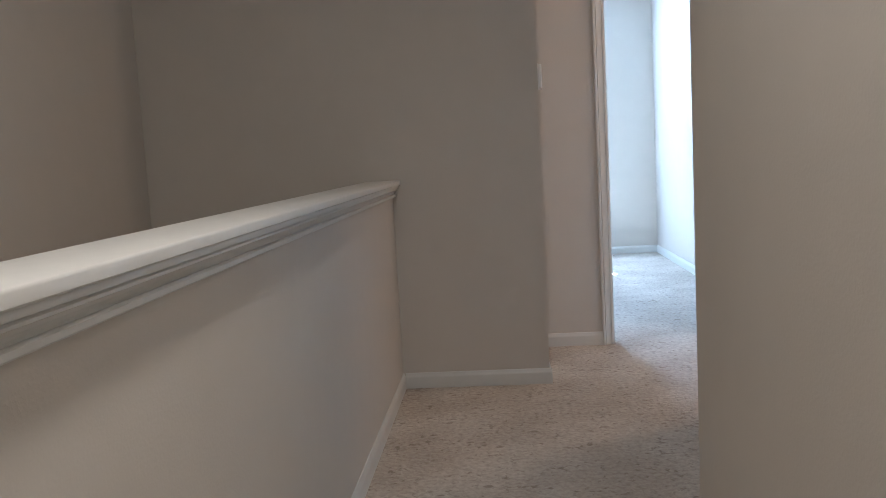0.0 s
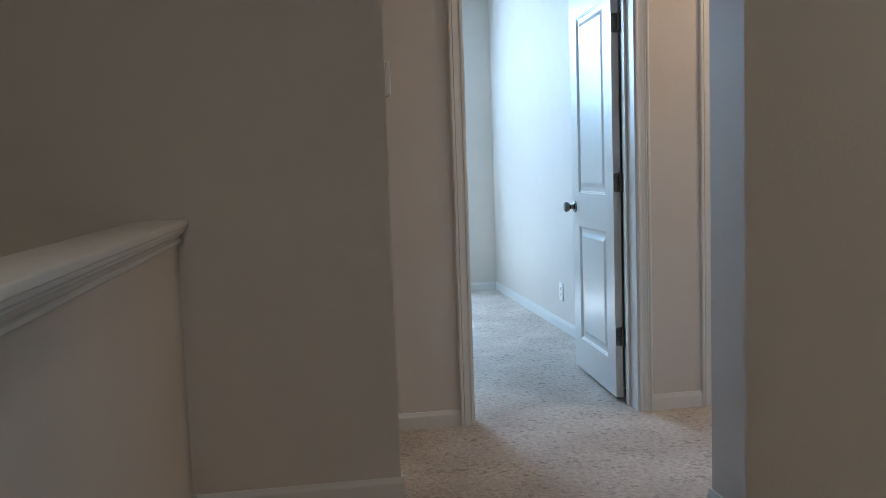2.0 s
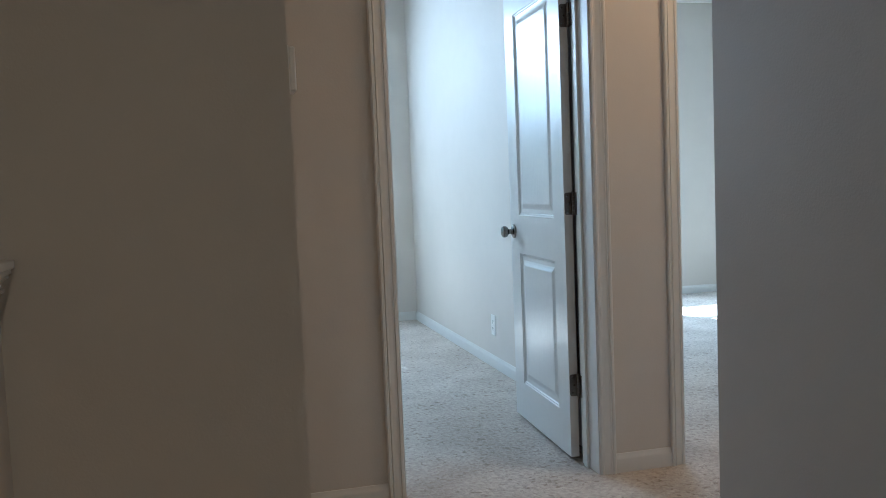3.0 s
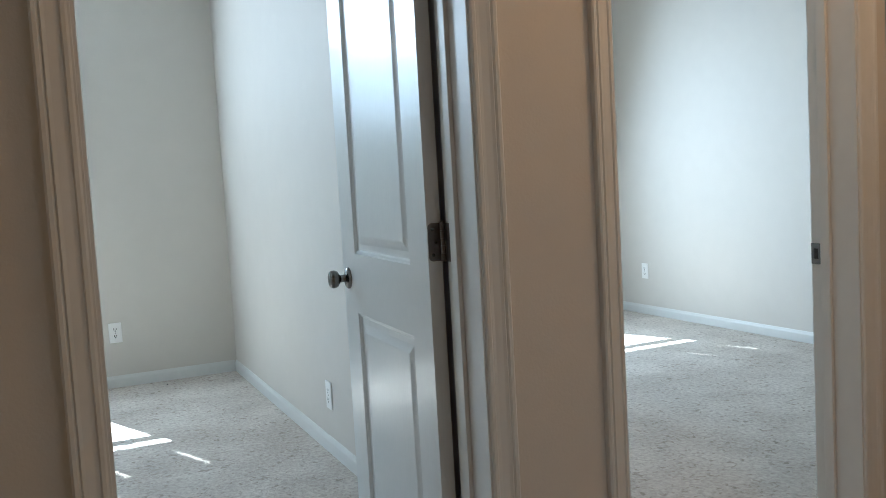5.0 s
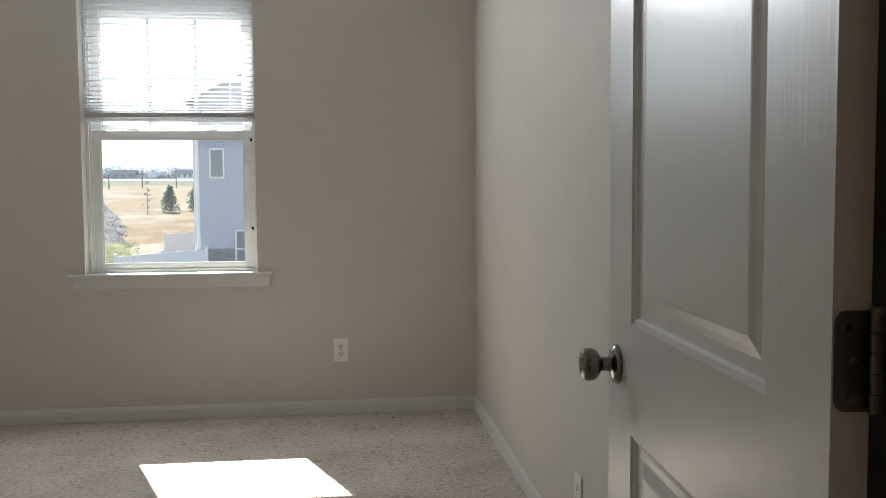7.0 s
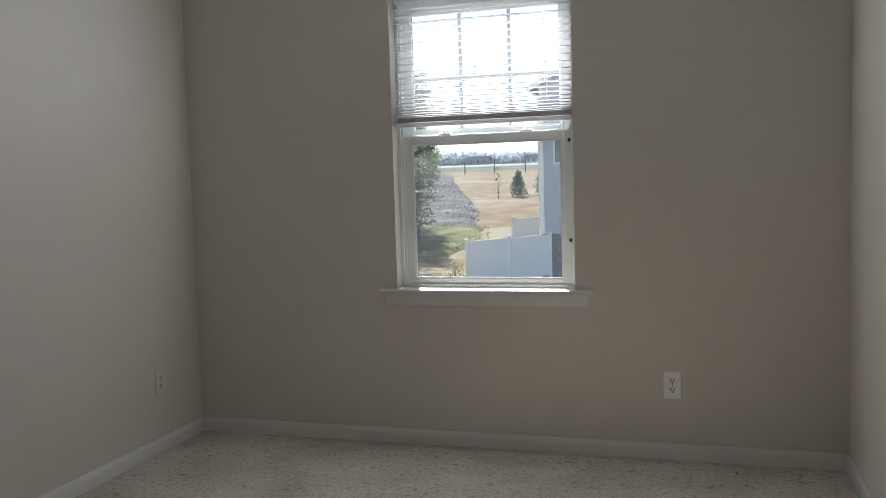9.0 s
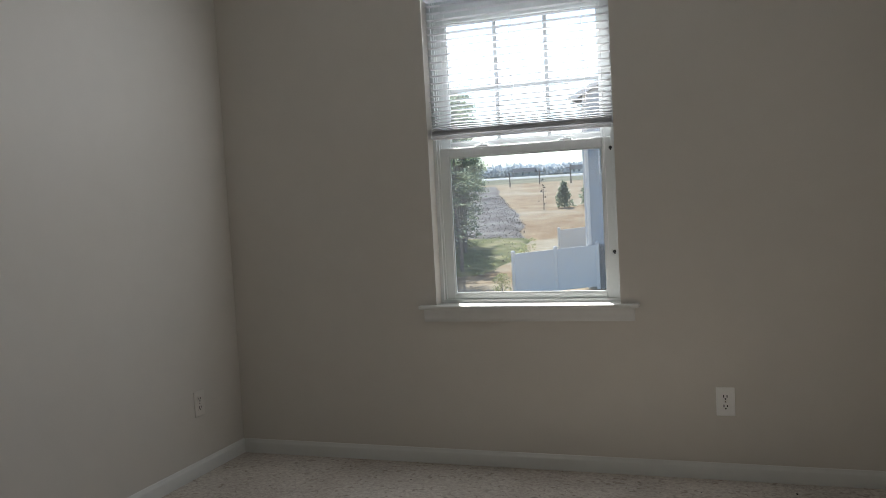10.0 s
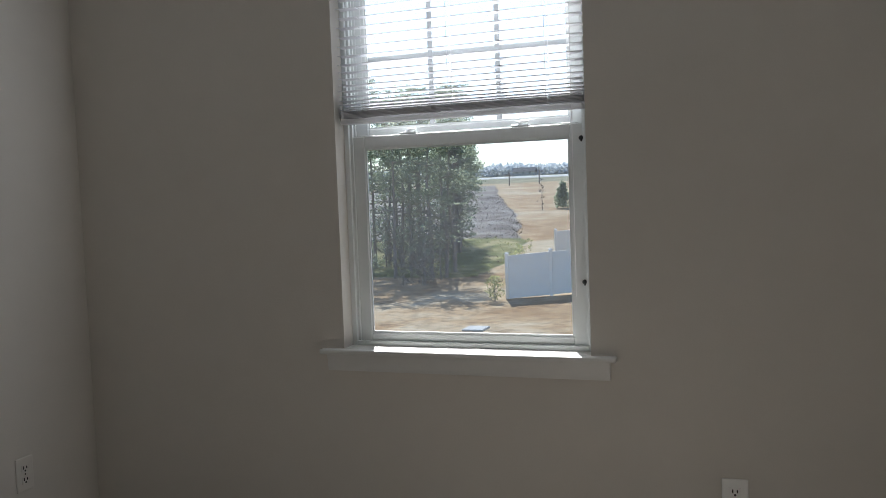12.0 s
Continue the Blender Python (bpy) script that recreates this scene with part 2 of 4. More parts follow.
solid("wall_corridor", [(B_X, A_Y - 0.12), (B_X + 0.12, A_Y - 0.12), (B_X + 0.12, B_Y - 0.12), (3.72, B_Y - 0.12), (3.72, BED_Y), (3.6, BED_Y), (3.6, B_Y), (B_X, B_Y)], (0, H), "z", PAINT, "greige painted wall round the side corridor", "wall")
T = DOOR_H + 0.02
solid("wall_bedrooms", [(R1[0] - 0.12, 0), (D1[0] - 0.02, 0), (D1[0] - 0.02, T), (D1[1] + 0.02, T), (D1[1] + 0.02, 0), (D2[0] - 0.02, 0), (D2[0] - 0.02, T), (D2[1] + 0.02, T), (D2[1] + 0.02, 0), (5.36, 0), (5.36, H), (R1[0] - 0.12, H)],
      (BED_Y, BED_IN), "y", PAINT, "greige painted wall with the bedroom doorways", "wall")
# second slab: unseen stub added behind the door to keep its hinge gap dark
slabs("wall_partition", [(R1[1], R2[0], BED_IN, R1[2], 0, H), (1.690, R1[1] + 0.004, BED_IN, 5.72, 0, H - 0.004), (R1[1] + 0.004, R2[0], R1[2] + 0.17, R2[2] + 0.17, -0.3, H)], PAINT, "greige painted wall between the bedrooms, with an added stub shading the hinge gap", "wall")
slabs("wall_west", [(R1[0] - 0.12, R1[0], BED_IN, R1[2], 0, H)], PAINT, "greige painted bedroom wall", "wall")
slabs("wall_east", [(R2[1], R2[1] + 0.12, BED_IN, R2[2], 0, H)], PAINT, "greige painted bedroom wall", "wall")


def wall_with_window(name, x0, x1, y, w):
    t = 0.17
    slabs(name, [(x0, w[0], y, y + t, -0.3, H), (w[1], x1, y, y + t, -0.3, H), (w[0], w[1], y, y + t, -0.3, w[2] - 0.02), (w[0], w[1], y, y + t, w[3], H)],
          PAINT, "greige painted outside wall with a window opening", "wall")


wall_with_window("wall_north_1", R1[0] - 0.12, R2[0], R1[2], WIN1)
wall_with_window("wall_north_2", R2[0], R2[1] + 0.12, R2[2], WIN2)

# half wall and its cap
hw = base("half_wall", pose(0, 0, 0), "greige half wall along the stairs under a white moulded cap", "half wall", "structure")
bm = bmesh.new()
box(bm, HALF_X - 0.075, HALF_X, BACK_Y, END_Y, -0.25, 0.981)
part("wall_panel", bm, PAINT, hw)


def extrude_y(bm, prof, y0, y1):
    """Closed (x, z) profile drawn along y."""
    a = [bm.verts.new((x, y0, z)) for x, z in prof]
    b = [bm.verts.new((x, y1, z)) for x, z in prof]
    k = len(prof)
    for i in range(k):
        bm.faces.new((a[i], a[(i + 1) % k], b[(i + 1) % k], b[i]))
    bm.faces.new(a[::-1])
    bm.faces.new(b)
    return bm


bm = bmesh.new()
cx0, cx1 = HALF_X - 0.122, HALF_X + 0.040
extrude_y(bm, [(cx0, 0.984), (cx0 + 0.003, 0.981), (cx1 - 0.003, 0.981), (cx1, 0.984), (cx1, 0.998), (cx1 - 0.001, 1.001), (cx1 - 0.004, 1.003), (cx0 + 0.004, 1.003), (cx0 + 0.001, 1.001), (cx0, 0.998)], BACK_Y, END_Y)
part("cap_board", bm, TRIM, hw, "white painted cap board", True)
for sgn, fx in ((1, HALF_X), (-1, HALF_X - 0.075)):
    bm = bmesh.new()
    pr = [(0, 0.925), (0.011, 0.925), (0.014, 0.928), (0.014, 0.936), (0.011, 0.938), (0.006, 0.939), (0.008, 0.944), (0.013, 0.951), (0.020, 0.957), (0.027, 0.960), (0.027, 0.964), (0.0245, 0.967), (0.0245, 0.969), (0.033, 0.9705), (0.032, 0.981), (0, 0.981)]
    extrude_y(bm, [(fx + sgn * u, z) for u, z in pr], BACK_Y, END_Y)
    part("bed_moulding", bm, TRIM, hw, "white stepped moulding under the cap")


# ---- baseboards ----
BB_PROFILE = [(0, 0), (0.012, 0), (0.012, 0.053), (0.0105, 0.060), (0.007, 0.065), (0.006, 0.071), (0.0035, 0.076), (0, 0.076)]


def baseboard(p, q, inward):
    """A baseboard from p to q on the floor plan; inward is the way that it stands out from the wall."""
    p, q, n = Vector((*p, 0)), Vector((*q, 0)), Vector((*inward, 0))
    bm = bmesh.new()
    rings = [[bm.verts.new(e + n * u + Vector((0, 0, z - 0.002))) for u, z in BB_PROFILE] for e in (p, q)]
    k = len(BB_PROFILE)
    for i in range(k):
        bm.faces.new((rings[0][i], rings[0][(i + 1) % k], rings[1][(i + 1) % k], rings[1][i]))
    bm.faces.new(rings[0])
    bm.faces.new(rings[1][::-1])
    return thing("baseboard", bm, TRIM, "white painted baseboard with a moulded top", "baseboard", "structure", "", True)


CW = 0.061
baseboard((HALF_X, BACK_Y), (HALF_X, END_Y), (1, 0))
baseboard((HALF_X + 0.012, END_Y), (C1_X + 0.012, END_Y), (0, -1))
baseboard((C1_X, END_Y), (C1_X, BED_Y), (1, 0))
baseboard((C1_X + 0.012, BED_Y), (D1[0] - 0.005 - CW, BED_Y), (0, -1))
baseboard((D1[1] + 0.005 + CW, BED_Y), (D2[0] - 0.005 - CW, BED_Y), (0, -1))
baseboard((D2[1] + 0.005 + CW, BED_Y), (3.6, BED_Y), (0, -1))
baseboard((A_X, BACK_Y), (A_X, A_Y + 0.012), (-1, 0))
baseboard((A_X, A_Y), (B_X - 0.012, A_Y), (0, 1))
baseboard((B_X, A_Y + 0.012), (B_X, B_Y + 0.012), (-1, 0))
baseboard((B_X, B_Y), (3.6, B_Y), (0, 1))
baseboard((R1[0], BED_IN), (R1[0], R1[2]), (1, 0))
baseboard((R1[0] + 0.012, R1[2]), (R1[1] - 0.012, R1[2]), (0, -1))
baseboard((R1[1], BED_IN), (R1[1], R1[2]), (-1, 0))
baseboard((R2[0] + 0.012, R2[2]), (R2[1] - 0.012, R2[2]), (0, -1))
baseboard((R2[1], BED_IN), (R2[1], R2[2]), (-1, 0))
baseboard((R2[0], BED_IN), (R2[0], R2[2]), (1, 0))

# ---- door frames ----
CASE_PROFILE = [(0.0, 0.0), (0.0, 0.006), (0.004, 0.009), (0.010, 0.010), (0.013, 0.007), (0.020, 0.008), (0.034, 0.012), (0.040, 0.015), (0.043, 0.012), (0.047, 0.016), (0.053, 0.017), (0.057, 0.014), (0.057, 0.0)]
CASE_PROFILE = [(d * CW / 0.057, h * 1.1) for d, h in CASE_PROFILE]


def casing(parent, x0, x1, top, y, out):
    """Three mitred pieces of moulded casing on the wall at y; out is -1 or 1 along y."""
    paths = [((x0, 0, -1, 0), (x0, top, -1, 1)), ((x0, top, -1, 1), (x1, top, 1, 1)), ((x1, top, 1, 1), (x1, 0, 1, 0))]
    for a, b in paths:
        bm = bmesh.new()
        ra, rb = [[bm.verts.new((e[0] + e[2] * d, y + out * h, e[1] + e[3] * d)) for d, h in CASE_PROFILE] for e in (a, b)]
        k = len(CASE_PROFILE)
        for i in range(k):
            bm.faces.new((ra[i], ra[(i + 1) % k], rb[(i + 1) % k], rb[i]))
        bm.faces.new(ra)
        bm.faces.new(rb[::-1])
        part("casing", bm, TRIM, parent)


def door_frame(name, d, stop_y, label):
    f = base(name, pose(0, 0, 0), label, "door frame", "structure")
    for x0, x1 in ((d[0] - 0.02, d[0]), (d[1], d[1] + 0.02)):
        bm = bmesh.new()
        box(bm, x0, x1, BED_Y - 0.001, BED_IN + 0.001, 0, DOOR_H, 0.0015)
        part("jamb", bm, TRIM, f)
    bm = bmesh.new()
    box(bm, d[0] - 0.02, d[1] + 0.02, BED_Y - 0.001, BED_IN + 0.001, DOOR_H, DOOR_H + 0.02, 0.0015)
    part("head_jamb", bm, TRIM, f)
    for x0, x1, z0, z1 in ((d[0], d[0] + 0.011, 0, DOOR_H), (d[1] - 0.011, d[1], 0, DOOR_H), (d[0] + 0.011, d[1] - 0.011, DOOR_H - 0.011, DOOR_H)):
        bm = bmesh.new()
        box(bm, x0, x1, stop_y - 0.032, stop_y, z0, z1, 0.002)
        part("door_stop", bm, TRIM, f)
    casing(f, d[0] - 0.005, d[1] + 0.005, DOOR_H + 0.005, BED_Y, -1)
    casing(f, d[0] - 0.005, d[1] + 0.005, DOOR_H + 0.005, BED_IN, 1)
    return f


frame_1 = door_frame("door_frame_1", D1, BED_IN - 0.037, "white painted door frame with moulded casing")
frame_2 = door_frame("door_frame_2", D2, BED_IN - 0.037, "white painted door frame with moulded casing and strike plate")


# ---- door leaf ----
def leaf_mesh(w, h, t, panels):
    """A moulded two-panel leaf: x from 0 to w, z from 0 to h, faces at y = 0 and y = t."""
    bm = bmesh.new()
    for side in (0, 1):
        def P(x, z, depth):
            return bm.verts.new((x, depth if side == 0 else t - depth, z))
        zs = [0] + [v for p in panels for v in (p[2], p[3])] + [h]
        px0, px1 = panels[0][0], panels[0][1]
        cells = [(0, px0, 0, h), (px1, w, 0, h)] + [(px0, px1, zs[i], zs[i + 1]) for i in range(0, len(zs), 2)]
        for x0, x1, z0, z1 in cells:
            bm.faces.new((P(x0, z0, 0), P(x1, z0, 0), P(x1, z1, 0), P(x0, z1, 0)))
        for x0, x1, z0, z1 in panels:
            steps = [(0, 0), (0.003, 0.004), (0.008, 0.005), (0.012, 0.009), (0.018, 0.0095), (0.030, 0.0095), (0.040, 0.0075), (0.052, 0.004), (0.056, 0.0035)]
            loops = [[P(x0 + i, z0 + i, q), P(x1 - i, z0 + i, q), P(x1 - i, z1 - i, q), P(x0 + i, z1 - i, q)] for i, q in steps]
            for a, b in zip(loops, loops[1:]):
                for k in range(4):
                    bm.faces.new((a[k], a[(k + 1) % 4], b[(k + 1) % 4], b[k]))
            bm.faces.new(loops[-1])
    for a, b in (((0, 0), (w, 0)), ((w, 0), (w, h)), ((w, h), (0, h)), ((0, h), (0, 0))):
        bm.faces.new([bm.verts.new(v) for v in ((a[0], 0, a[1]), (b[0], 0, b[1]), (b[0], t, b[1]), (a[0], t, a[1]))])
    bmesh.ops.remove_doubles(bm, verts=bm.verts, dist=0.0002)
    return bm


LEAF_W, LEAF_H, LEAF_T = 0.737, 2.02, 0.035
HINGE_Z = (0.313, 1.046, 1.782)
# in the leaf's frame x runs from the hinge to the latch and y = 0 is the side seen from the hall
door_1 = base("door_1", pose(1.5685, 5.120, 0.018, 0, 0, 87.4) , "white moulded two-panel door, open, with nickel knob", "door", "structure")
PANELS = [(0.127, LEAF_W - 0.132, 0.172, 0.790), (0.127, LEAF_W - 0.132, 0.968, LEAF_H - 0.132)]
bm = leaf_mesh(LEAF_W, LEAF_H, LEAF_T, PANELS)
bmesh.ops.scale(bm, vec=(1, -1, 1), verts=bm.verts)
leaf = part("leaf", bm, DOOR, door_1)


def knob_set(parent, x, z):
    for side, name in ((1, "door_knob"), (-1, "door_knob")):
        y0 = 0.0 if side == 1 else -LEAF_T
        m = Matrix.Translation((x, y0, z)) @ Matrix.Rotation(radians(-90 * side), 4, "X")
        bm = bmesh.new()
        lathe(bm, [(0.033, 0), (0.033, 0.004), (0.030, 0.008), (0.022, 0.011), (0.0135, 0.013), (0.0115, 0.018), (0.0115, 0.028), (0.016, 0.032), (0.024, 0.037), (0.0275, 0.045), (0.0275, 0.053), (0.025, 0.059), (0.019, 0.062), (0.008, 0.063)], m, 28)
        k = part(name, bm, METAL, parent, "round nickel door knob", True)
    bm = bmesh.new()
    box(bm, LEAF_W - 0.0005, LEAF_W + 0.001, -0.030, -0.005, z - 0.028, z + 0.028)
    part("latch_plate", bm, METAL, parent)


knob_set(door_1, LEAF_W - 0.055, 0.890)
for hz in HINGE_Z:
    z = hz - 0.018
    bm = bmesh.new()
    box(bm, -0.0022, 0.0, -0.0325, -0.002, z - 0.0445, z + 0.0445)
    es = [e for e in bm.edges if abs((e.verts[0].co - e.verts[1].co).x) > 0.002 and max(v.co.y for v in e.verts) < 0.01 and (e.verts[0].co.y + e.verts[1].co.y) / 2 > -0.01]
    bmesh.ops.bevel(bm, geom=es, offset=0.010, segments=4, affect="EDGES", profile=0.5)
    hg = part("hinge", bm, HINGE, door_1, "dark nickel butt hinge")
    bm = bmesh.new()
    for i in range(5):
        za = z - 0.0445 + i * 0.0178
        cyl(bm, (-0.011, -0.0345, za + 0.0004), (-0.011, -0.0345, za + 0.0174), 0.0062, seg=14)
    cyl(bm, (-0.011, -0.0345, z + 0.0445), (-0.011, -0.0345, z + 0.049), 0.0068, 0.004, 14)
    part("hinge_barrel", bm, HINGE, hg, smooth=True)
    for dz, dy in ((0.030, -0.013), (0.0, -0.020), (-0.030, -0.013)):
        bm = bmesh.new()
        cyl(bm, (-0.0022, dy, z + dz), (-0.0030, dy, z + dz), 0.0042, 0.0036, 10)
        part("screw", bm, METAL, hg)
for hz in HINGE_Z:
    bm = bmesh.new()
    box(bm, D1[1] - 0.002, D1[1], BED_IN - 0.034, BED_IN, hz - 0.0445, hz + 0.0445)
    part("hinge_plate", bm, HINGE, frame_1, "dark nickel hinge plate")
bm = bmesh.new()
box(bm, D2[1] - 0.002, D2[1], BED_IN - 0.030, BED_IN + 0.002, 0.89, 0.95, 0.0006)
sp = part("strike_plate", bm, METAL, frame_2, "nickel strike plate")
bm = bmesh.new()
box(bm, D2[1] - 0.0028, D2[1] - 0.0015, BED_IN - 0.022, BED_IN - 0.009, 0.905, 0.935)
part("latch_hole", bm, DARK, sp)


# ---- windows ----
def window(name, x0, x1, z0, z1, y, label):
    """A single-hung vinyl window in the opening x0..x1, z0..z1 of a wall whose inner face is at y."""
    w = base(name, pose(0, 0, 0), label, "window", "structure")
    fy0, fy1 = y + 0.070, y + 0.155
    # outer frame with stepped tracks
    for a, b in ((x0, x0 + 0.018), (x1 - 0.018, x1)):
        bm = bmesh.new()
        box(bm, a, b, fy0, fy1, z0, z1, 0.002)
        s = 1 if a == x0 else -1
        e = b if a == x0 else a
        box(bm, min(e, e + s * 0.010), max(e, e + s * 0.010), fy0 + 0.012, fy0 + 0.020, z0, z1, 0.001)
        box(bm, min(e, e + s * 0.008), max(e, e + s * 0.008), fy0 + 0.046, fy0 + 0.052, z0, z1, 0.001)
        part("window_frame", bm, VINYL, w)
    for a, b in ((z0, z0 + 0.022), (z1 - 0.100, z1)):
        bm = bmesh.new()
        box(bm, x0 + 0.018, x1 - 0.018, fy0, fy1, a, b, 0.002)
        part("window_frame", bm, VINYL, w)
    zm = 1.530

    def sash(sname, ya, yb, xa, xb, za, zb, stile, bot, top, glass):
        bm = bmesh.new()
        box(bm, xa, xa + stile, ya, yb, za, zb, 0.003)
        box(bm, xb - stile, xb, ya, yb, za, zb, 0.003)
        box(bm, xa + stile, xb - stile, ya, yb, za, za + bot, 0.003)
        box(bm, xa + stile, xb - stile, ya, yb, zb - top, zb, 0.003)
        s = part(sname, bm, VINYL, w)
        gy = (ya + yb) / 2
        bm = bmesh.new()
        box(bm, xa + stile - 0.004, xb - stile + 0.004, gy - 0.003, gy + 0.003, za + bot - 0.004, zb - top + 0.004)
        g = part("pane", bm, glass, s, "window glass tinted to dim the view outside")
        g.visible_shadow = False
        # glazing bead round the glass
        bm = bmesh.new()
        ia, ib, ja, jb = xa + stile, xb - stile, za + bot, zb - top
        box(bm, ia, ia + 0.006, ya + 0.004, gy - 0.003, ja, jb)
        box(bm, ib - 0.006, ib, ya + 0.004, gy - 0.003, ja, jb)
        box(bm, ia + 0.006, ib - 0.006, ya + 0.004, gy - 0.003, ja, ja + 0.006)
        box(bm, ia + 0.006, ib - 0.006, ya + 0.004, gy - 0.003, jb - 0.006, jb)
        part("glazing_bead", bm, VINYL, s)
        return s, ia, ib, ja, jb, gy

    lower = sash("lower_sash", fy0 + 0.020, fy0 + 0.046, x0 + 0.026, x1 - 0.026, z0 + 0.020, zm + 0.020, 0.045, 0.030, 0.045, DIM_GLASS)
    upper = sash("upper_sash", fy0 + 0.052, fy0 + 0.078, x0 + 0.022, x1 - 0.022, zm - 0.025, z1 - 0.100, 0.052, 0.072, 0.120, GLASS)
    s, ia, ib, ja, jb, gy = upper
    for i in (1, 2):
        bm = bmesh.new()
        xm = ia + (ib - ia) * i / 3
        box(bm, xm - 0.009, xm + 0.009, gy - 0.0025, gy + 0.0025, ja, jb)
        part("muntin", bm, MUNTIN, s)
    zr = 1.830
    for i in range(3):
        bm = bmesh.new()
        xa, xb = [ia + (ib - ia) * k / 3 + d for k, d in ((i, 0.0095 if i else 0), (i + 1, -0.0095 if i < 2 else 0))]
        box(bm, xa, xb, gy - 0.0020, gy + 0.0020, zr - 0.009, zr + 0.009)
        part("muntin", bm, MUNTIN, s)
    s = lower[0]
    for fx in (0.27, 0.73):
        bm = bmesh.new()
        lx = x0 + (x1 - x0) * fx
        box(bm, lx - 0.032, lx + 0.032, fy0 + 0.022, fy0 + 0.046, zm + 0.020, zm + 0.028, 0.003)
        cyl(bm, (lx, fy0 + 0.034, zm + 0.028), (lx, fy0 + 0.034, zm + 0.036), 0.012, 0.010)
        box(bm, lx - 0.004, lx + 0.030, fy0 + 0.026, fy0 + 0.034, zm + 0.034, zm + 0.040, 0.002)
        part("sash_lock", bm, VINYL, s)
    for lx in (x0 + 0.045, x1 - 0.105):
        bm = bmesh.new()
        box(bm, lx, lx + 0.060, fy0 + 0.024, fy0 + 0.040, zm + 0.020, zm + 0.024, 0.001)
        part("tilt_latch", bm, VINYL, s)
    for kz in (1.02, 1.50):
        bm = bmesh.new()
        cyl(bm, (x1 - 0.028, fy0 + 0.016, kz), (x1 - 0.034, fy0 + 0.010, kz), 0.008, 0.006, 12)
        box(bm, x1 - 0.032, x1 - 0.026, fy0 + 0.010, fy0 + 0.018, kz - 0.012, kz + 0.008, 0.001)
        part("jamb_stop", bm, DARK, w, "small black plastic stop")
    # stool and apron
    bm = bmesh.new()
    box(bm, x0 - 0.085, x1 + 0.085, y - 0.036, y, z0 - 0.012, z0 + 0.006, 0.005)
    box(bm, x0, x1, y, fy0 + 0.010, z0 - 0.018, z0 + 0.006, 0.0)
    part("window_sill", bm, TRIM, w)
    bm = bmesh.new()
    pr = [(0.0, 0.062), (0.018, 0.062), (0.018, 0.046), (0.014, 0.040), (0.015, 0.020), (0.012, 0.010), (0.008, 0.0), (0.0, 0.0)]
    a = [bm.verts.new((x0 - 0.062, y - u, z0 - 0.074 + v)) for u, v in pr]
    b = [bm.verts.new((x1 + 0.062, y - u, z0 - 0.074 + v)) for u, v in pr]
    for i in range(len(pr)):
        bm.faces.new((a[i], a[(i + 1) % len(pr)], b[(i + 1) % len(pr)], b[i]))
    bm.faces.new(a)
    bm.faces.new(b[::-1])
    part("apron", bm, TRIM, w, smooth=True)
    return w


window("window_1", *WIN1, R1[2], "white single-hung vinyl window with a grid in its upper sash")
window("window_2", *WIN2, R2[2], "white single-hung vinyl window with a grid in its upper sash")


def blind(x0, x1, y, ztop, zbot, label):
    """Horizontal slats that hang freely above and gather towards the bottom rail."""
    b = base("window_blind", pose(0, 0, 0), label, "blind")
    xa, xb = x0 + 0.012, x1 - 0.010
    yc = y + 0.040
    bm = bmesh.new()
    box(bm, xa - 0.004, xb + 0.004, yc - 0.028, yc + 0.028, ztop - 0.045, ztop, 0.004)
    part("head_rail", bm, SLAT, b)
    bm = bmesh.new()
    box(bm, xa, xb, yc - 0.025, yc + 0.025, zbot - 0.008, zbot + 0.010, 0.005)
    part("bottom_rail", bm, SLAT, b)
    gaps = [0.0042] * 5 + [0.0065, 0.0085, 0.0105, 0.013, 0.016, 0.0185, 0.0205, 0.022, 0.0245, 0.027, 0.030, 0.032]
    z, zs, i = zbot + 0.013, [], 0
    while z < ztop - 0.055:
        zs.append(z)
        z += gaps[i] if i < len(gaps) else 0.0335
        i += 1
    bm = bmesh.new()
    k = 6
    cords = [xa + (xb - xa) * f for f in (0.085, 0.474, 0.862)]
    xs = [xa] + [v for c in cords for v in (c - 0.0035, c + 0.0035)] + [xb]
    grid = [[[bm.verts.new((x, -0.0225 + 0.045 * j / k, 0.0035 * (1 - (2 * j / k - 1) ** 2) + lift)) for j in range(k + 1)] for x in xs] for lift in (0.0012, -0.0006)]
    solid = {(i, j) for i in range(len(xs) - 1) for j in range(k) if not (i % 2 == 1 and 1 <= j <= 4)}
    for i, j in solid:
        for g in grid:
            bm.faces.new((g[i][j], g[i + 1][j], g[i + 1][j + 1], g[i][j + 1]))
        for (ni, nj), (p, q) in (((i - 1, j), ((i, j), (i, j + 1))), ((i + 1, j), ((i + 1, j), (i + 1, j + 1))), ((i, j - 1), ((i, j), (i + 1, j))), ((i, j + 1), ((i, j + 1), (i + 1, j + 1)))):
            if (ni, nj) not in solid:
                bm.faces.new((grid[0][p[0]][p[1]], grid[0][q[0]][q[1]], grid[1][q[0]][q[1]], grid[1][p[0]][p[1]]))
    slat = mesh_of("slat", bm, SLAT, True)
    for zz in zs:
        ob = new("slat", slat)
        ob.location = (0, yc, zz)
        ob.parent = b
    for xc in cords:
        for dy in (-0.024, 0.024):
            bm = bmesh.new()
            cyl(bm, (xc, yc + dy, zbot), (xc, yc + dy, ztop - 0.04), 0.0007, seg=6)
            part("ladder_cord", bm, SLAT, b)
    bm = bmesh.new()
    cyl(bm, (xb - 0.035, yc - 0.032, ztop - 0.05), (xb - 0.035, yc - 0.032, 0.98), 0.0012, seg=6)
    part("lift_cord", bm, SLAT, b)
    return b


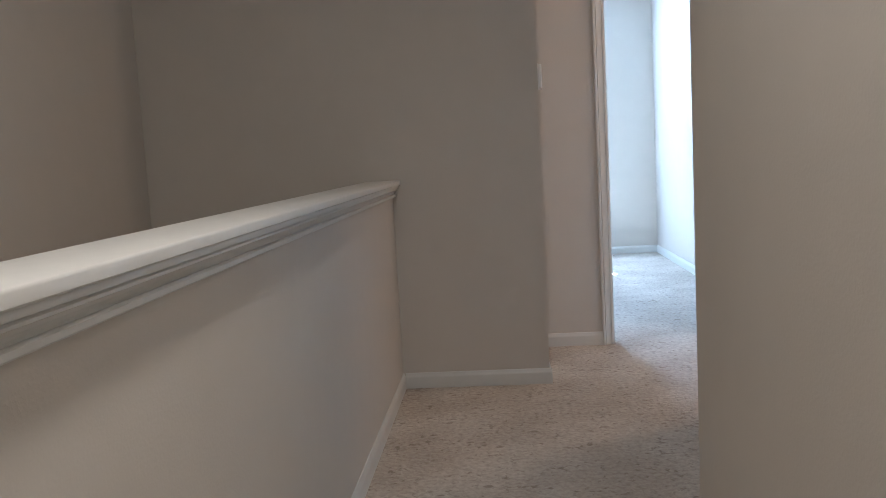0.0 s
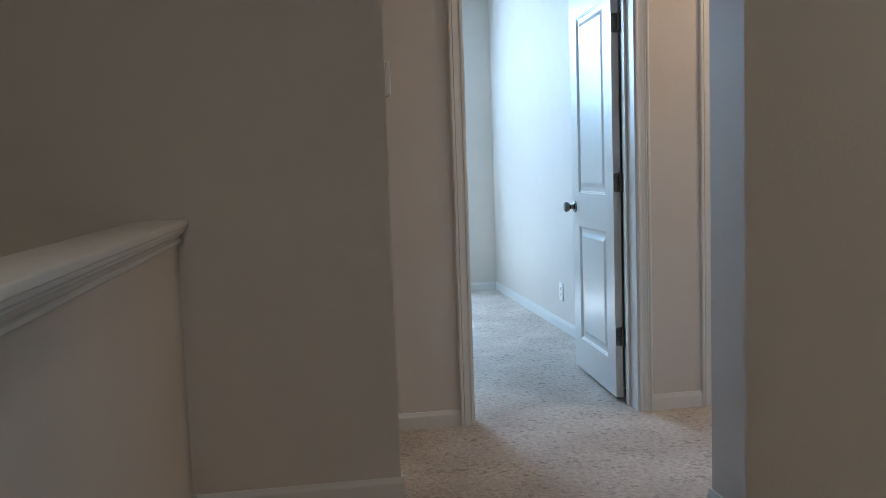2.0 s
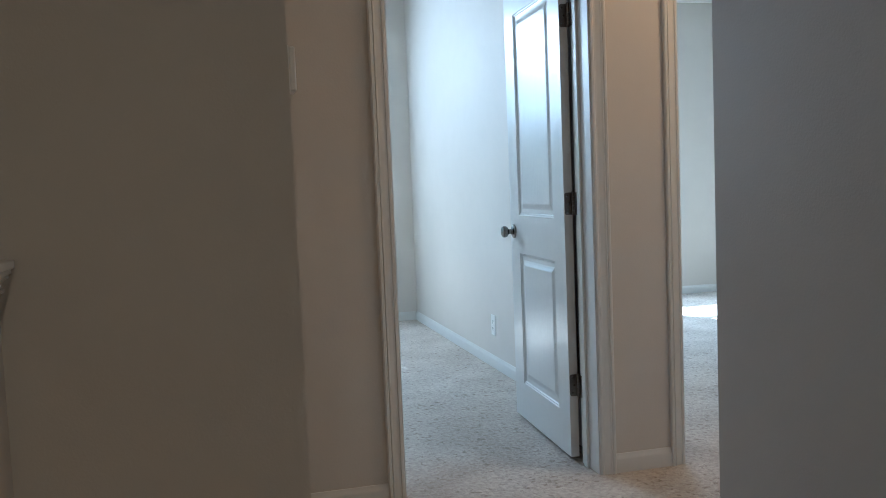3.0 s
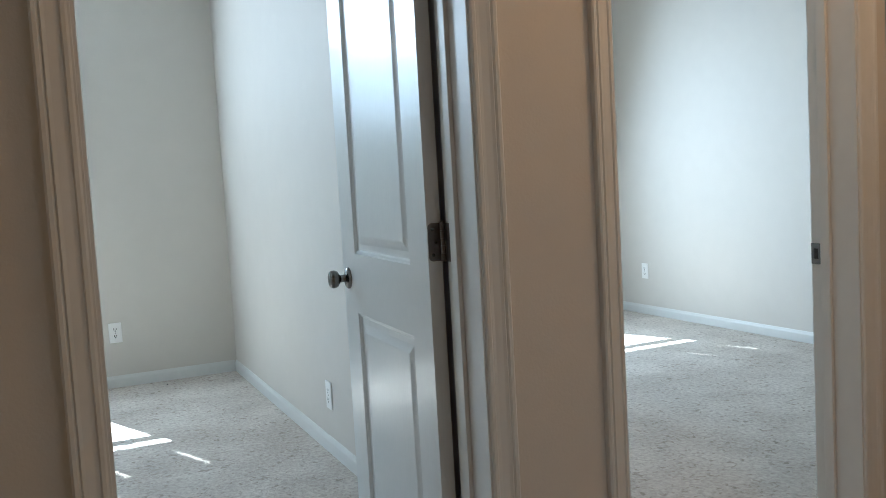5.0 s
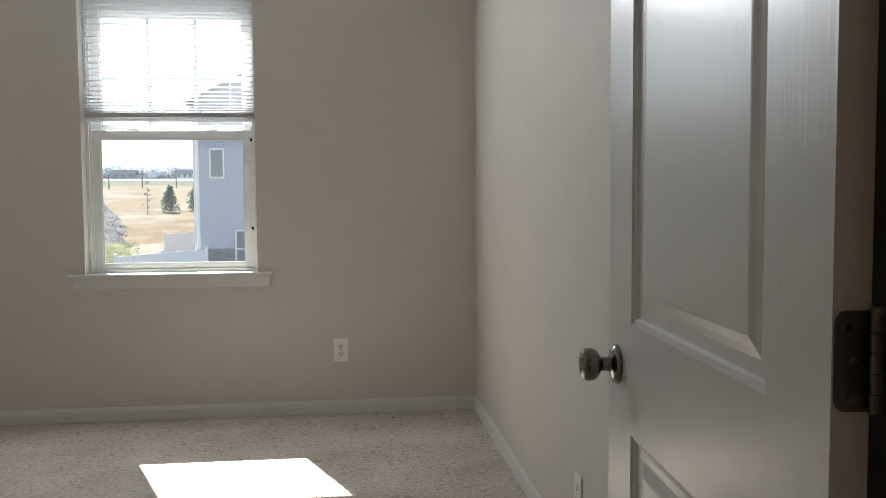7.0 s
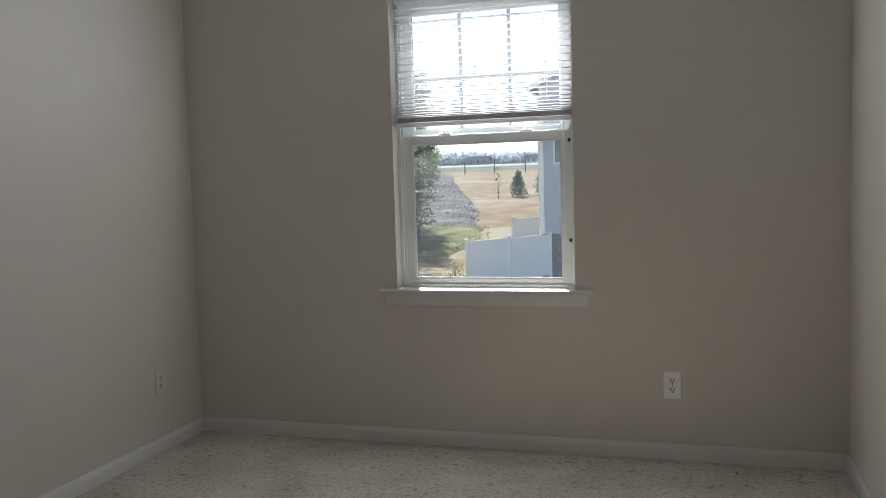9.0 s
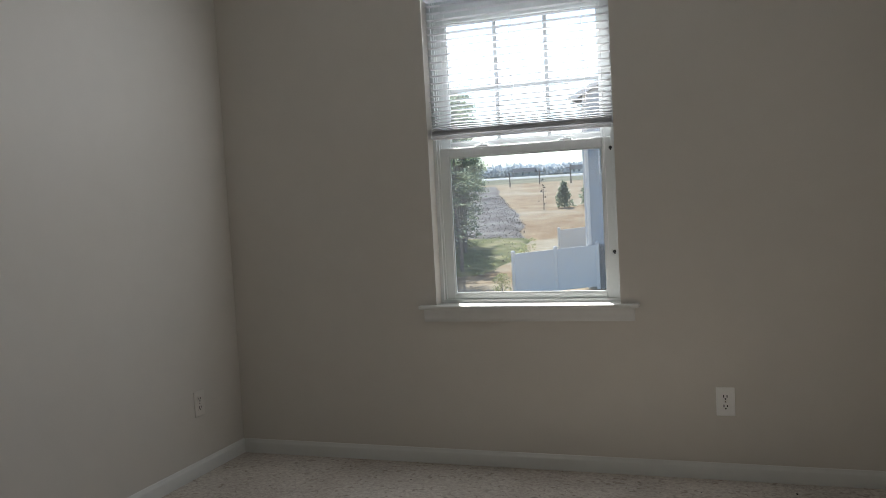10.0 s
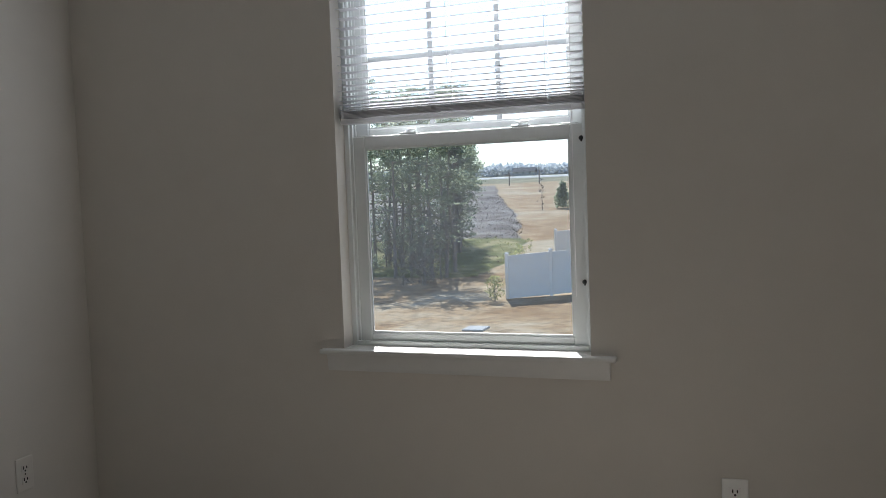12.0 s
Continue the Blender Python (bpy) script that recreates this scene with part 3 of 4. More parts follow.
blind(WIN1[0], WIN1[1], R1[2], 2.30, 1.600, "white slatted blind half raised in the window opening")
blind(WIN2[0], WIN2[1], R2[2], 2.30, 1.600, "white slatted blind half raised in the window opening")


# ---- outlets and thermostat ----
def outlet(m, plate=PLATE, label="white duplex electrical outlet on the wall"):
    """A duplex outlet: plate in the x-z plane, facing -y."""
    o = base("wall_outlet", m, label, "outlet", group="wall outlets")
    bm = bmesh.new()
    box(bm, -0.0395, 0.0395, -0.006, 0.0, -0.0635, 0.0635, 0.0035)
    part("cover_plate", bm, plate, o)
    for dz in (0.0215, -0.0215):
        bm = bmesh.new()
        box(bm, -0.0165, 0.0165, -0.0075, -0.0058, dz - 0.0140, dz + 0.0140, 0.0012)
        r = part("receptacle", bm, plate, o)
        for dx, hh in ((-0.0070, 0.0060), (0.0070, 0.0050)):
            bm = bmesh.new()
            box(bm, dx - 0.0021, dx + 0.0021, -0.0079, -0.0070, dz + 0.003 - hh, dz + 0.003 + hh)
            part("slot", bm, DARK, r)
        bm = bmesh.new()
        cyl(bm, (0, -0.0079, dz - 0.0085), (0, -0.0070, dz - 0.0085), 0.0038, seg=10)
        part("ground_hole", bm, DARK, r)
    bm = bmesh.new()
    cyl(bm, (0, -0.0068, 0), (0, -0.0056, 0), 0.003, seg=10)
    part("screw", bm, METAL, o)
    return o


first = outlet(pose(1.105, R1[2], 0.350))
outlet(pose(R1[0], 8.70, 0.356, 0, 0, 90), DULL, "duplex electrical outlet painted over with the wall")
copy_thing(first, pose(R1[1], 6.945, 0.267, 0, 0, -90))
copy_thing(first, pose(R2[1], 9.0, 0.36, 0, 0, -90))

th = base("thermostat", pose(C1_X, 4.225, 1.447), "flat white wall thermostat near the outside corner", "thermostat")
bm = bmesh.new()
box(bm, 0.0, 0.004, -0.048, 0.048, -0.059, 0.059, 0.001)
part("back_plate", bm, PLATE, th)
bm = bmesh.new()
box(bm, 0.004, 0.020, -0.045, 0.045, -0.056, 0.056, 0.004)
part("housing", bm, PLATE, th)
bm = bmesh.new()
box(bm, 0.0195, 0.0206, -0.028, 0.028, 0.004, 0.036)
part("display", bm, DARK, th)


# ---- hall ceiling lights ----
def shade_material():
    mt = bpy.data.materials.new("frosted_shade")
    mt.use_nodes = True
    n, l = mt.node_tree.nodes, mt.node_tree.links
    b = n["Principled BSDF"]
    b.inputs["Base Color"].default_value = (0.85, 0.80, 0.72, 1)
    b.inputs["Roughness"].default_value = 0.4
    b.inputs["Transmission Weight"].default_value = 0.6
    b.inputs["Emission Color"].default_value = (1.0, 0.75, 0.5, 1)
    b.inputs["Emission Strength"].default_value = 0.6
    return mt


SHADE = shade_material()
for lx, ly in ((0.22, 0.9), (2.35, 4.37)):
    cl = base("ceiling_light", pose(lx, ly, H), "round flush ceiling light with frosted shade", "ceiling light", group="hall lights")
    bm = bmesh.new()
    lathe(bm, [(0.15, 0.0), (0.15, -0.018), (0.14, -0.022)], Matrix())
    part("canopy", bm, METAL, cl, smooth=True)
    bm = bmesh.new()
    lathe(bm, [(0.138, -0.020), (0.130, -0.045), (0.105, -0.068), (0.06, -0.082), (0.01, -0.086)], Matrix(), 32)
    sh = part("shade", bm, SHADE, cl, "frosted glass shade", True)
    sh.visible_shadow = False


# ---- outdoors ----
def ground_z(x, y):
    z = float(np.interp(y, [-80, 36, 44, 60, 85, 120, 180, 260, 434, 600, 2600], [-3.1, -2.98, -2.75, -1.95, -0.45, 1.65, 3.2, 6.0, 9.9, 13.5, 57.0]))
    return z + 0.12 * noise.noise(Vector((x * 0.08, y * 0.08, 0)))


def soil(name, tones, scale, grain, speck):
    """Bare ground: three tones in large drifts, broken by clods and fine specks."""
    mt = bpy.data.materials.new(name)
    mt.use_nodes = True
    n, l = mt.node_tree.nodes, mt.node_tree.links
    b = n["Principled BSDF"]
    b.inputs["Roughness"].default_value, b.inputs["Specular IOR Level"].default_value = 0.95, 0.1
    co = n.new("ShaderNodeTexCoord")

    def grain_of(size, detail, twist):
        t = n.new("ShaderNodeTexNoise")
        t.inputs["Scale"].default_value, t.inputs["Detail"].default_value, t.inputs["Distortion"].default_value = size, detail, twist
        l.new(co.outputs["Object"], t.inputs["Vector"])
        return t.outputs["Fac"]

    drift, clod, fleck = grain_of(scale, 5, 0.8), grain_of(grain, 4, 0.4), grain_of(speck, 3, 0.2)
    both = n.new("ShaderNodeMath")
    both.operation, both.inputs[1].default_value = "MULTIPLY_ADD", 0.55
    l.new(clod, both.inputs[0])
    l.new(drift, both.inputs[2])
    ramp = n.new("ShaderNodeValToRGB")
    ramp.color_ramp.elements[0].position, ramp.color_ramp.elements[1].position = 0.62, 0.93
    ramp.color_ramp.elements.new(0.77)
    for e, c in zip(ramp.color_ramp.elements, tones):
        e.color = (*c, 1)
    l.new(both.outputs[0], ramp.inputs[0])
    dots = n.new("ShaderNodeValToRGB")
    dots.color_ramp.elements[0].position, dots.color_ramp.elements[1].position = 0.36, 0.56
    dots.color_ramp.elements[0].color, dots.color_ramp.elements[1].color = (0.62, 0.60, 0.58, 1), (1.06, 1.06, 1.06, 1)
    l.new(fleck, dots.inputs[0])
    mix = n.new("ShaderNodeMix")
    mix.data_type, mix.blend_type = "RGBA", "MULTIPLY"
    mix.inputs[0].default_value = 1.0
    l.new(ramp.outputs[0], mix.inputs[6])
    l.new(dots.outputs[0], mix.inputs[7])
    l.new(mix.outputs[2], b.inputs["Base Color"])
    bp = n.new("ShaderNodeBump")
    bp.inputs["Strength"].default_value, bp.inputs["Distance"].default_value = 0.8, 0.06
    l.new(clod, bp.inputs["Height"])
    l.new(bp.outputs[0], b.inputs["Normal"])
    return mt


DIRT = soil("dry_clay_ground", ((0.29, 0.18, 0.09), (0.39, 0.275, 0.16), (0.46, 0.38, 0.265)), 0.10, 0.7, 3.5)
GRAVEL = soil("rubble_bank", ((0.11, 0.09, 0.078), (0.22, 0.19, 0.165), (0.34, 0.305, 0.27)), 0.35, 1.6, 4.0)
GREEN = soil("weedy_grass", ((0.11, 0.125, 0.045), (0.20, 0.20, 0.075), (0.37, 0.31, 0.17)), 0.45, 2.0, 6.0)
FIELD = soil("far_grass", ((0.17, 0.17, 0.10), (0.22, 0.21, 0.13), (0.28, 0.25, 0.16)), 0.04, 0.3, 2.0)
ROAD = material("pale_concrete", (0.47, 0.455, 0.43), 0.9, vary=0.06)
BARK = material("pine_bark", (0.24, 0.21, 0.19), 0.95, vary=0.3, scale=3, fine=20, bump=0.8, bump_scale=30)
NEEDLE = material("pine_needles", (0.13, 0.155, 0.10), 0.7, vary=0.25, scale=0.8, fine=6, tint=(0.19, 0.22, 0.15))
BROWN = material("dry_twigs", (0.20, 0.18, 0.155), 0.9, vary=0.3, scale=1, fine=8)
CEDAR = material("cedar_leaves", (0.20, 0.225, 0.15), 0.8, vary=0.3, scale=2, fine=10)
# distance haze is put into this pale grey and its translucent tone below
HAZED_FARTREE = material("far_woods", (0.56, 0.57, 0.57), 0.95, vary=0.2, scale=0.1, fine=0.6, tint=(0.66, 0.67, 0.67))
WEED = material("weed_blades", (0.24, 0.25, 0.10), 0.8, vary=0.3, scale=1, fine=8, tint=(0.34, 0.31, 0.17))
for leafy, glow, share in ((NEEDLE, (0.40, 0.45, 0.32), 0.6), (CEDAR, (0.40, 0.44, 0.30), 0.6), (WEED, (0.48, 0.48, 0.22), 0.5), (HAZED_FARTREE, (0.62, 0.65, 0.66), 0.5)):
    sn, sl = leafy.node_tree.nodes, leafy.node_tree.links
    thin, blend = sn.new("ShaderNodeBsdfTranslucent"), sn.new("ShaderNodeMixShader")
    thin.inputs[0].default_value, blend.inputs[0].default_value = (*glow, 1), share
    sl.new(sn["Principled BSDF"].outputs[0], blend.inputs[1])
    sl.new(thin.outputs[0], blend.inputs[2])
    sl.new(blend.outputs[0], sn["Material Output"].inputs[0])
SIDING = material("pale_siding", (0.49, 0.505, 0.53), 0.6, vary=0.02)
STONE = material("grey_stone", (0.24, 0.225, 0.21), 0.9, vary=0.25, scale=2, fine=9, bump=0.6, bump_scale=20)
ROOF = material("dark_shingle", (0.12, 0.12, 0.125), 0.9, vary=0.2, scale=2, fine=20)
FENCE = material("white_vinyl_fence", (0.86, 0.825, 0.78), 0.45, vary=0.02)


def sheet(name, xs, ys, zf, mat, label, category, kind):
    verts = [(x, y, zf(x, y)) for y in ys for x in xs]
    k = len(xs)
    faces = [(j * k + i, j * k + i + 1, (j + 1) * k + i + 1, (j + 1) * k + i) for j in range(len(ys) - 1) for i in range(k - 1)]
    me = bpy.data.meshes.new(name)
    me.from_pydata(verts, [], faces)
    me.materials.append(mat)
    for p in me.polygons:
        p.use_smooth = True
    return tagged(new(name, me), label, category, "", kind)


gx = list(np.concatenate([np.linspace(-1800, -80, 14)[:-1], np.linspace(-80, 50, 66), np.linspace(50, 1500, 14)[1:]]))
gy = list(np.concatenate([np.linspace(-300, 10, 12)[:-1], np.linspace(10, 140, 80), np.linspace(140, 2600, 40)[1:]]))
sheet("ground", gx, gy, ground_z, DIRT, "dry orange clay ground rising to the horizon", "ground", "structure")


def patch(name, outline_x, y0, y1, mat, label, lift, rows=40, cols=14, rag=1.2):
    """A sheet over the ground between y0 and y1; outline_x(y) gives its two edges, which are ragged."""
    verts, faces = [], []
    for j in range(rows + 1):
        y = y0 + (y1 - y0) * j / rows
        a, b = outline_x(y)
        a += rag * noise.noise(Vector((y * 0.35, 1.5, 0)))
        b += rag * noise.noise(Vector((y * 0.35, 7.5, 0)))
        for i in range(cols + 1):
            x = a + (b - a) * i / cols
            sunk = 0.12 if i in (0, cols) or j in (0, rows) else 0.0
            verts.append((x, y + rag * 0.6 * noise.noise(Vector((x * 0.4, y0, 2))), ground_z(x, y) + (lift if not sunk else -sunk)))
    k = cols + 1
    for j in range(rows):
        for i in range(cols):
            faces.append((j * k + i, j * k + i + 1, (j + 1) * k + i + 1, (j + 1) * k + i))
    me = bpy.data.meshes.new(name)
    me.from_pydata(verts, [], faces)
    me.materials.append(mat)
    return tagged(new(name, me), label, "ground", "", "structure")


patch("rubble_bank", lambda y: (-64, float(np.interp(y, [48, 55, 65, 71.4, 78, 94, 115, 165], [-10.6, -11.6, -13.6, -15.1, -17.2, -22.4, -29.5, -44.5]))), 48, 165, GRAVEL, "grey rubble and leaf litter on the bank", 0.13, 70, 40, 0.5)
patch("weed_strip", lambda y: (-34, float(np.interp(y, [44, 50, 56, 62], [-11.2, -11.0, -11.4, -12.9]))), 45, 62, GREEN, "patchy green weeds along the bank", 0.17, 30, 30, 0.5)
patch("far_field", lambda y: (-900, 700), 178, 1200, FIELD, "far dull green field", 0.25, 60, 60, 4.0)
patch("far_road", lambda y: (-260, 240), 236, 260, ROAD, "pale far road", 0.45, 8, 60, 5.0)


def scatter_mesh(name, pts, size, mat, stretch=1.0):
    """Many small leaf blades round the given points."""
    n = len(pts)
    rng = np.random.default_rng(len(pts))
    d = rng.normal(size=(n, 3))
    d /= np.linalg.norm(d, axis=1)[:, None]
    e = np.cross(d, rng.normal(size=(n, 3)))
    e /= np.linalg.norm(e, axis=1)[:, None]
    s = size * (0.6 + 0.8 * rng.random((n, 1)))
    p = np.asarray(pts)
    v = np.stack([p - e * s * 0.35, p + e * s * 0.35, p + d * s * stretch + e * s * 0.12, p + d * s * stretch - e * s * 0.12], 1).reshape(-1, 3)
    me = bpy.data.meshes.new(name)
    me.from_pydata(v.tolist(), [], [(4 * i, 4 * i + 1, 4 * i + 2, 4 * i + 3) for i in range(n)])
    me.materials.append(mat)
    return me


def pine(seed, height, lean):
    """A tall thin pine: tapered trunk, bare dead limbs below, sparse whorls of needles above."""
    rnd = random.Random(seed)
    t = base("pine_tree", pose(0, 0, 0), "tall thin pine with sparse dark green crown", "tree", group="pines at the wood's edge")
    bm = bmesh.new()
    steps = 8
    line = [Vector((lean * height * (k / steps) ** 1.5, 0.12 * math.sin(k + seed), height * k / steps)) for k in range(steps + 1)]
    for k in range(steps):
        r0, r1 = 0.11 * (1 - k / (steps + 0.6)), 0.11 * (1 - (k + 1) / (steps + 0.6))
        cyl(bm, line[k] - Vector((0, 0, 0.02 if k else 0.3)), line[k + 1], r0, r1, 7)
    part("trunk", bm, BARK, t)
    bm = bmesh.new()
    pts = []
    z = height * 0.16
    while z < height * 0.98:
        f = z / height
        c = line[0].lerp(line[-1], f)
        c = Vector((lean * height * f ** 1.5, 0.12 * math.sin(f * steps + seed), z))
        for _ in range(rnd.randint(2, 3)):
            a = rnd.uniform(0, 2 * math.pi)
            ln = rnd.uniform(0.7, 1.0) * (0.8 + 1.5 * (1 - abs(f - 0.5) * 1.6)) * 0.7
            tip = c + Vector((math.cos(a) * ln, math.sin(a) * ln, ln * rnd.uniform(-0.1, 0.35)))
            cyl(bm, c, tip, 0.028, 0.008, 4)
            dense = 0.16 if f < 0.42 else 0.75
            for _ in range(int(72 * ln * dense)):
                q = c.lerp(tip, 0.35 + 0.75 * rnd.random() ** 0.6)
                pts.append(tuple(q + Vector((rnd.gauss(0, 0.13), rnd.gauss(0, 0.13), rnd.gauss(0, 0.09)))))
        z += rnd.uniform(0.35, 0.65)
    tagged(part("limbs", bm, BARK, t), kind="stuff")
    cr = tagged(new("crown", scatter_mesh("crown", pts, 0.115, NEEDLE)), kind="stuff")
    cr.parent = t
    return t


variants = [pine(i, 8.5 + 0.7 * i, 0.016 * (i - 1.5)) for i in range(4)]
rnd = random.Random(5)
spots = []
for i in range(36):
    y = rnd.uniform(45.0, 64.0)
    spots.append((-12.4 - 0.30 * (y - 46) - abs(rnd.gauss(0, 3.4)), y))
for i, (x, y) in enumerate(spots):
    v = variants[i % 4]
    m = pose(x, y, ground_z(x, y) - 0.05, 0, 0, rnd.uniform(0, 360))
    if i < 4:
        v.matrix_world = m
    else:
        copy_thing(v, m)


def bush(name, x, y, w, h, count, size, mat, label, category, stem=True, cone=False):
    rnd2 = random.Random(int(abs(x * 37 + y * 11)))
    z0 = ground_z(x, y)
    b = base(name, pose(x, y, z0), label, category)
    bm = bmesh.new()
    cyl(bm, (0, 0, -0.2), (0.02, 0, h * 0.8), 0.02 + 0.012 * h, 0.008, 6)
    for k in range(7):
        a = k * 2.4
        zz = h * (0.15 + 0.1 * k)
        cyl(bm, (0, 0, zz), (math.cos(a) * w * 0.4, math.sin(a) * w * 0.4, zz + h * 0.15), 0.012, 0.004, 4)
    part("stem", bm, BARK, b)
    pts = []
    for _ in range(count):
        f = rnd2.random() ** 0.8
        r = (w / 2) * ((1 - f) ** 0.7 if cone else math.sqrt(max(0.02, 1 - (2 * f - 1) ** 2))) * math.sqrt(rnd2.random())
        a = rnd2.uniform(0, 6.283)
        pts.append((r * math.cos(a) * (1 + 0.25 * math.sin(3 * a + f * 9)), r * math.sin(a), 0.06 * h + h * 0.94 * f))
    cr = new("crown", scatter_mesh("crown", pts, size, mat))
    cr.parent = b
    return b


bush("cedar_shrub", -15.7, 88.0, 1.8, 2.5, 700, 0.28, CEDAR, "small dark cone-shaped cedar on the slope", "shrub", cone=True)
bush("cedar_shrub", -13.6, 90.0, 2.0, 2.6, 700, 0.28, CEDAR, "small dark cone-shaped cedar on the slope", "shrub", cone=True)
bush("roadside_sapling", -17.3, 86.0, 1.2, 3.1, 40, 0.16, BROWN, "thin bare young tree on the slope", "tree")
bush("roadside_sapling", -19.0, 128.0, 1.2, 3.0, 40, 0.16, BROWN, "thin bare young tree on the slope", "tree")
bush("weed_bush", -8.35, 38.6, 0.9, 1.0, 340, 0.08, WEED, "low green bush by the fence", "shrub")
for i in range(40):
    yy = rnd.uniform(42, 60)
    xx = -12.6 - 0.30 * (yy - 44) - abs(rnd.gauss(0, 3.0))
    bush("wood_undergrowth", xx, yy, rnd.uniform(0.9, 2.0), rnd.uniform(1.0, 3.4), 130, 0.12, BROWN if i % 3 else NEEDLE, "thin leafless undergrowth among the pines", "shrub")
# weeds standing on the bank
pts = []
for _ in range(5200):
    y = rnd.uniform(45, 62)
    x = rnd.uniform(-26, float(np.interp(y, [44, 50, 56, 62], [-10.9, -10.7, -11.0, -12.6])))
    if noise.noise(Vector((x * 0.5, y * 0.5, 9))) > -0.05:
        pts.append((x, y, ground_z(x, y) + 0.12))
tagged(new("weeds", scatter_mesh("weeds", pts, 0.13, WEED)), "tufts of green weeds on the bank", "weeds", "", "stuff")
# stones and twigs strewn over the rubble bank
pts = []
for _ in range(7000):
    y = 50 + 60 * rnd.random() ** 1.3
    x = float(np.interp(y, [48, 55, 65, 71.4, 78, 94, 115], [-10.9, -12.0, -14.0, -15.5, -17.7, -23.0, -30.0])) - abs(rnd.gauss(0, 6))
    pts.append((x, y, ground_z(x, y) + 0.13))
tagged(new("rubble", scatter_mesh("rubble", pts, 0.10, GRAVEL, 0.8)), "grey stones and twigs strewn over the bank", "rubble", "", "stuff")
# far woods along the horizon, in the haze-paled colour
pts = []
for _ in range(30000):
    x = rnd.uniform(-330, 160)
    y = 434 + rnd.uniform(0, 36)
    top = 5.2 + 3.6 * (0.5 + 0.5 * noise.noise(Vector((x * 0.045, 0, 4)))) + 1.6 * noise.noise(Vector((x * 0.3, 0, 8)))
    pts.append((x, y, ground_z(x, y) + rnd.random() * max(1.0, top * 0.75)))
tagged(new("far_woods", scatter_mesh("far_woods", pts, 2.0, HAZED_FARTREE)), "line of bare woods on the horizon with haze put into its colour", "woods", "", "stuff")


# ---- neighbouring house, fences and far houses ----
nh = base("neighbour_house", pose(0, 0, 0), "two-storey house with pale blue-grey siding over a stone base", "house")
HX0, HX1, HY0, HY1, HG, HE = -5.1, 6.5, 41.0, 52.0, -3.2, 5.3
bm = bmesh.new()
box(bm, HX0 + 0.02, HX1, HY0 + 0.02, HY1, HG, HE)
wall = part("wall", bm, SIDING, nh)
bm = bmesh.new()
zz = -1.0
while zz < HE - 0.05:
    vs = [bm.verts.new(v) for v in ((HX0, HY0 - 0.012, zz), (HX1, HY0 - 0.012, zz), (HX1, HY0 + 0.006, zz + 0.178), (HX0, HY0 + 0.006, zz + 0.178), (HX0, HY0 + 0.02, zz), (HX1, HY0 + 0.02, zz))]
    bm.faces.new(vs[:4])
    bm.faces.new((vs[0], vs[4], vs[5], vs[1]))
    zz += 0.18
tagged(part("siding", bm, SIDING, nh), kind="stuff")
bm = bmesh.new()
rs = random.Random(2)
zz = HG
while zz < -1.02:
    hgt = rs.uniform(0.10, 0.17)
    xx = HX0 - 0.03
    while xx < HX1:
        wd = rs.uniform(0.2, 0.55)
        box(bm, xx, min(xx + wd - 0.012, HX1), HY0 - 0.06 - rs.uniform(0, 0.025), HY0 + 0.02, zz, min(zz + hgt - 0.012, -1.0))
        xx += wd
    zz += hgt
tagged(part("stone_base", bm, STONE, nh, "grey stacked stone base"), kind="stuff")
bm = bmesh.new()
box(bm, HX0 - 0.05, HX0 + 0.10, HY0 - 0.025, HY0 + 0.05, -1.0, HE, 0.005)
part("corner_board", bm, FENCE, nh)
ridge = HE + 3.2
xm = (HX0 + HX1) / 2
bm = bmesh.new()
extrude_y(bm, [(HX0 + 0.02, HE), (HX1, HE), (xm, ridge - 0.22)], HY0 + 0.02, HY1)
part("gable", bm, SIDING, nh)
bm = bmesh.new()
extrude_y(bm, [(HX0 - 0.45, HE - 0.24), (HX0 - 0.45, HE - 0.06), (xm, ridge), (HX1 + 0.45, HE - 0.06), (HX1 + 0.45, HE - 0.24), (xm, ridge - 0.2)], HY0 - 0.3, HY1 + 0.4)
rf = part("roof", bm, ROOF, nh)
bm = bmesh.new()
for sx in (-1, 1):
    x0, x1 = (HX0 - 0.45, xm) if sx < 0 else (xm, HX1 + 0.45)
    zz0, zz1 = (HE - 0.28, ridge - 0.24) if sx < 0 else (ridge - 0.24, HE - 0.28)
    extrude_y(bm, [(x0, zz0), (x1, zz1), (x1, zz1 + 0.24), (x0, zz0 + 0.24)], HY0 - 0.34, HY0 - 0.30)
part("bargeboard", bm, FENCE, rf)
bm = bmesh.new()
box(bm, HX0 - 0.57, HX0 - 0.45, HY0 - 0.4, HY1 + 0.4, HE - 0.20, HE - 0.06, 0.03)
part("gutter", bm, FENCE, rf)
bm = bmesh.new()
cyl(bm, (HX0 - 0.50, HY0 - 0.1, HE - 0.2), (HX0 - 0.08, HY0 - 0.1, HE - 0.55), 0.045, seg=8)
cyl(bm, (HX0 - 0.08, HY0 - 0.1, HE - 0.55), (HX0 - 0.08, HY0 - 0.1, HG), 0.045, seg=8)
part("downpipe", bm, FENCE, nh)


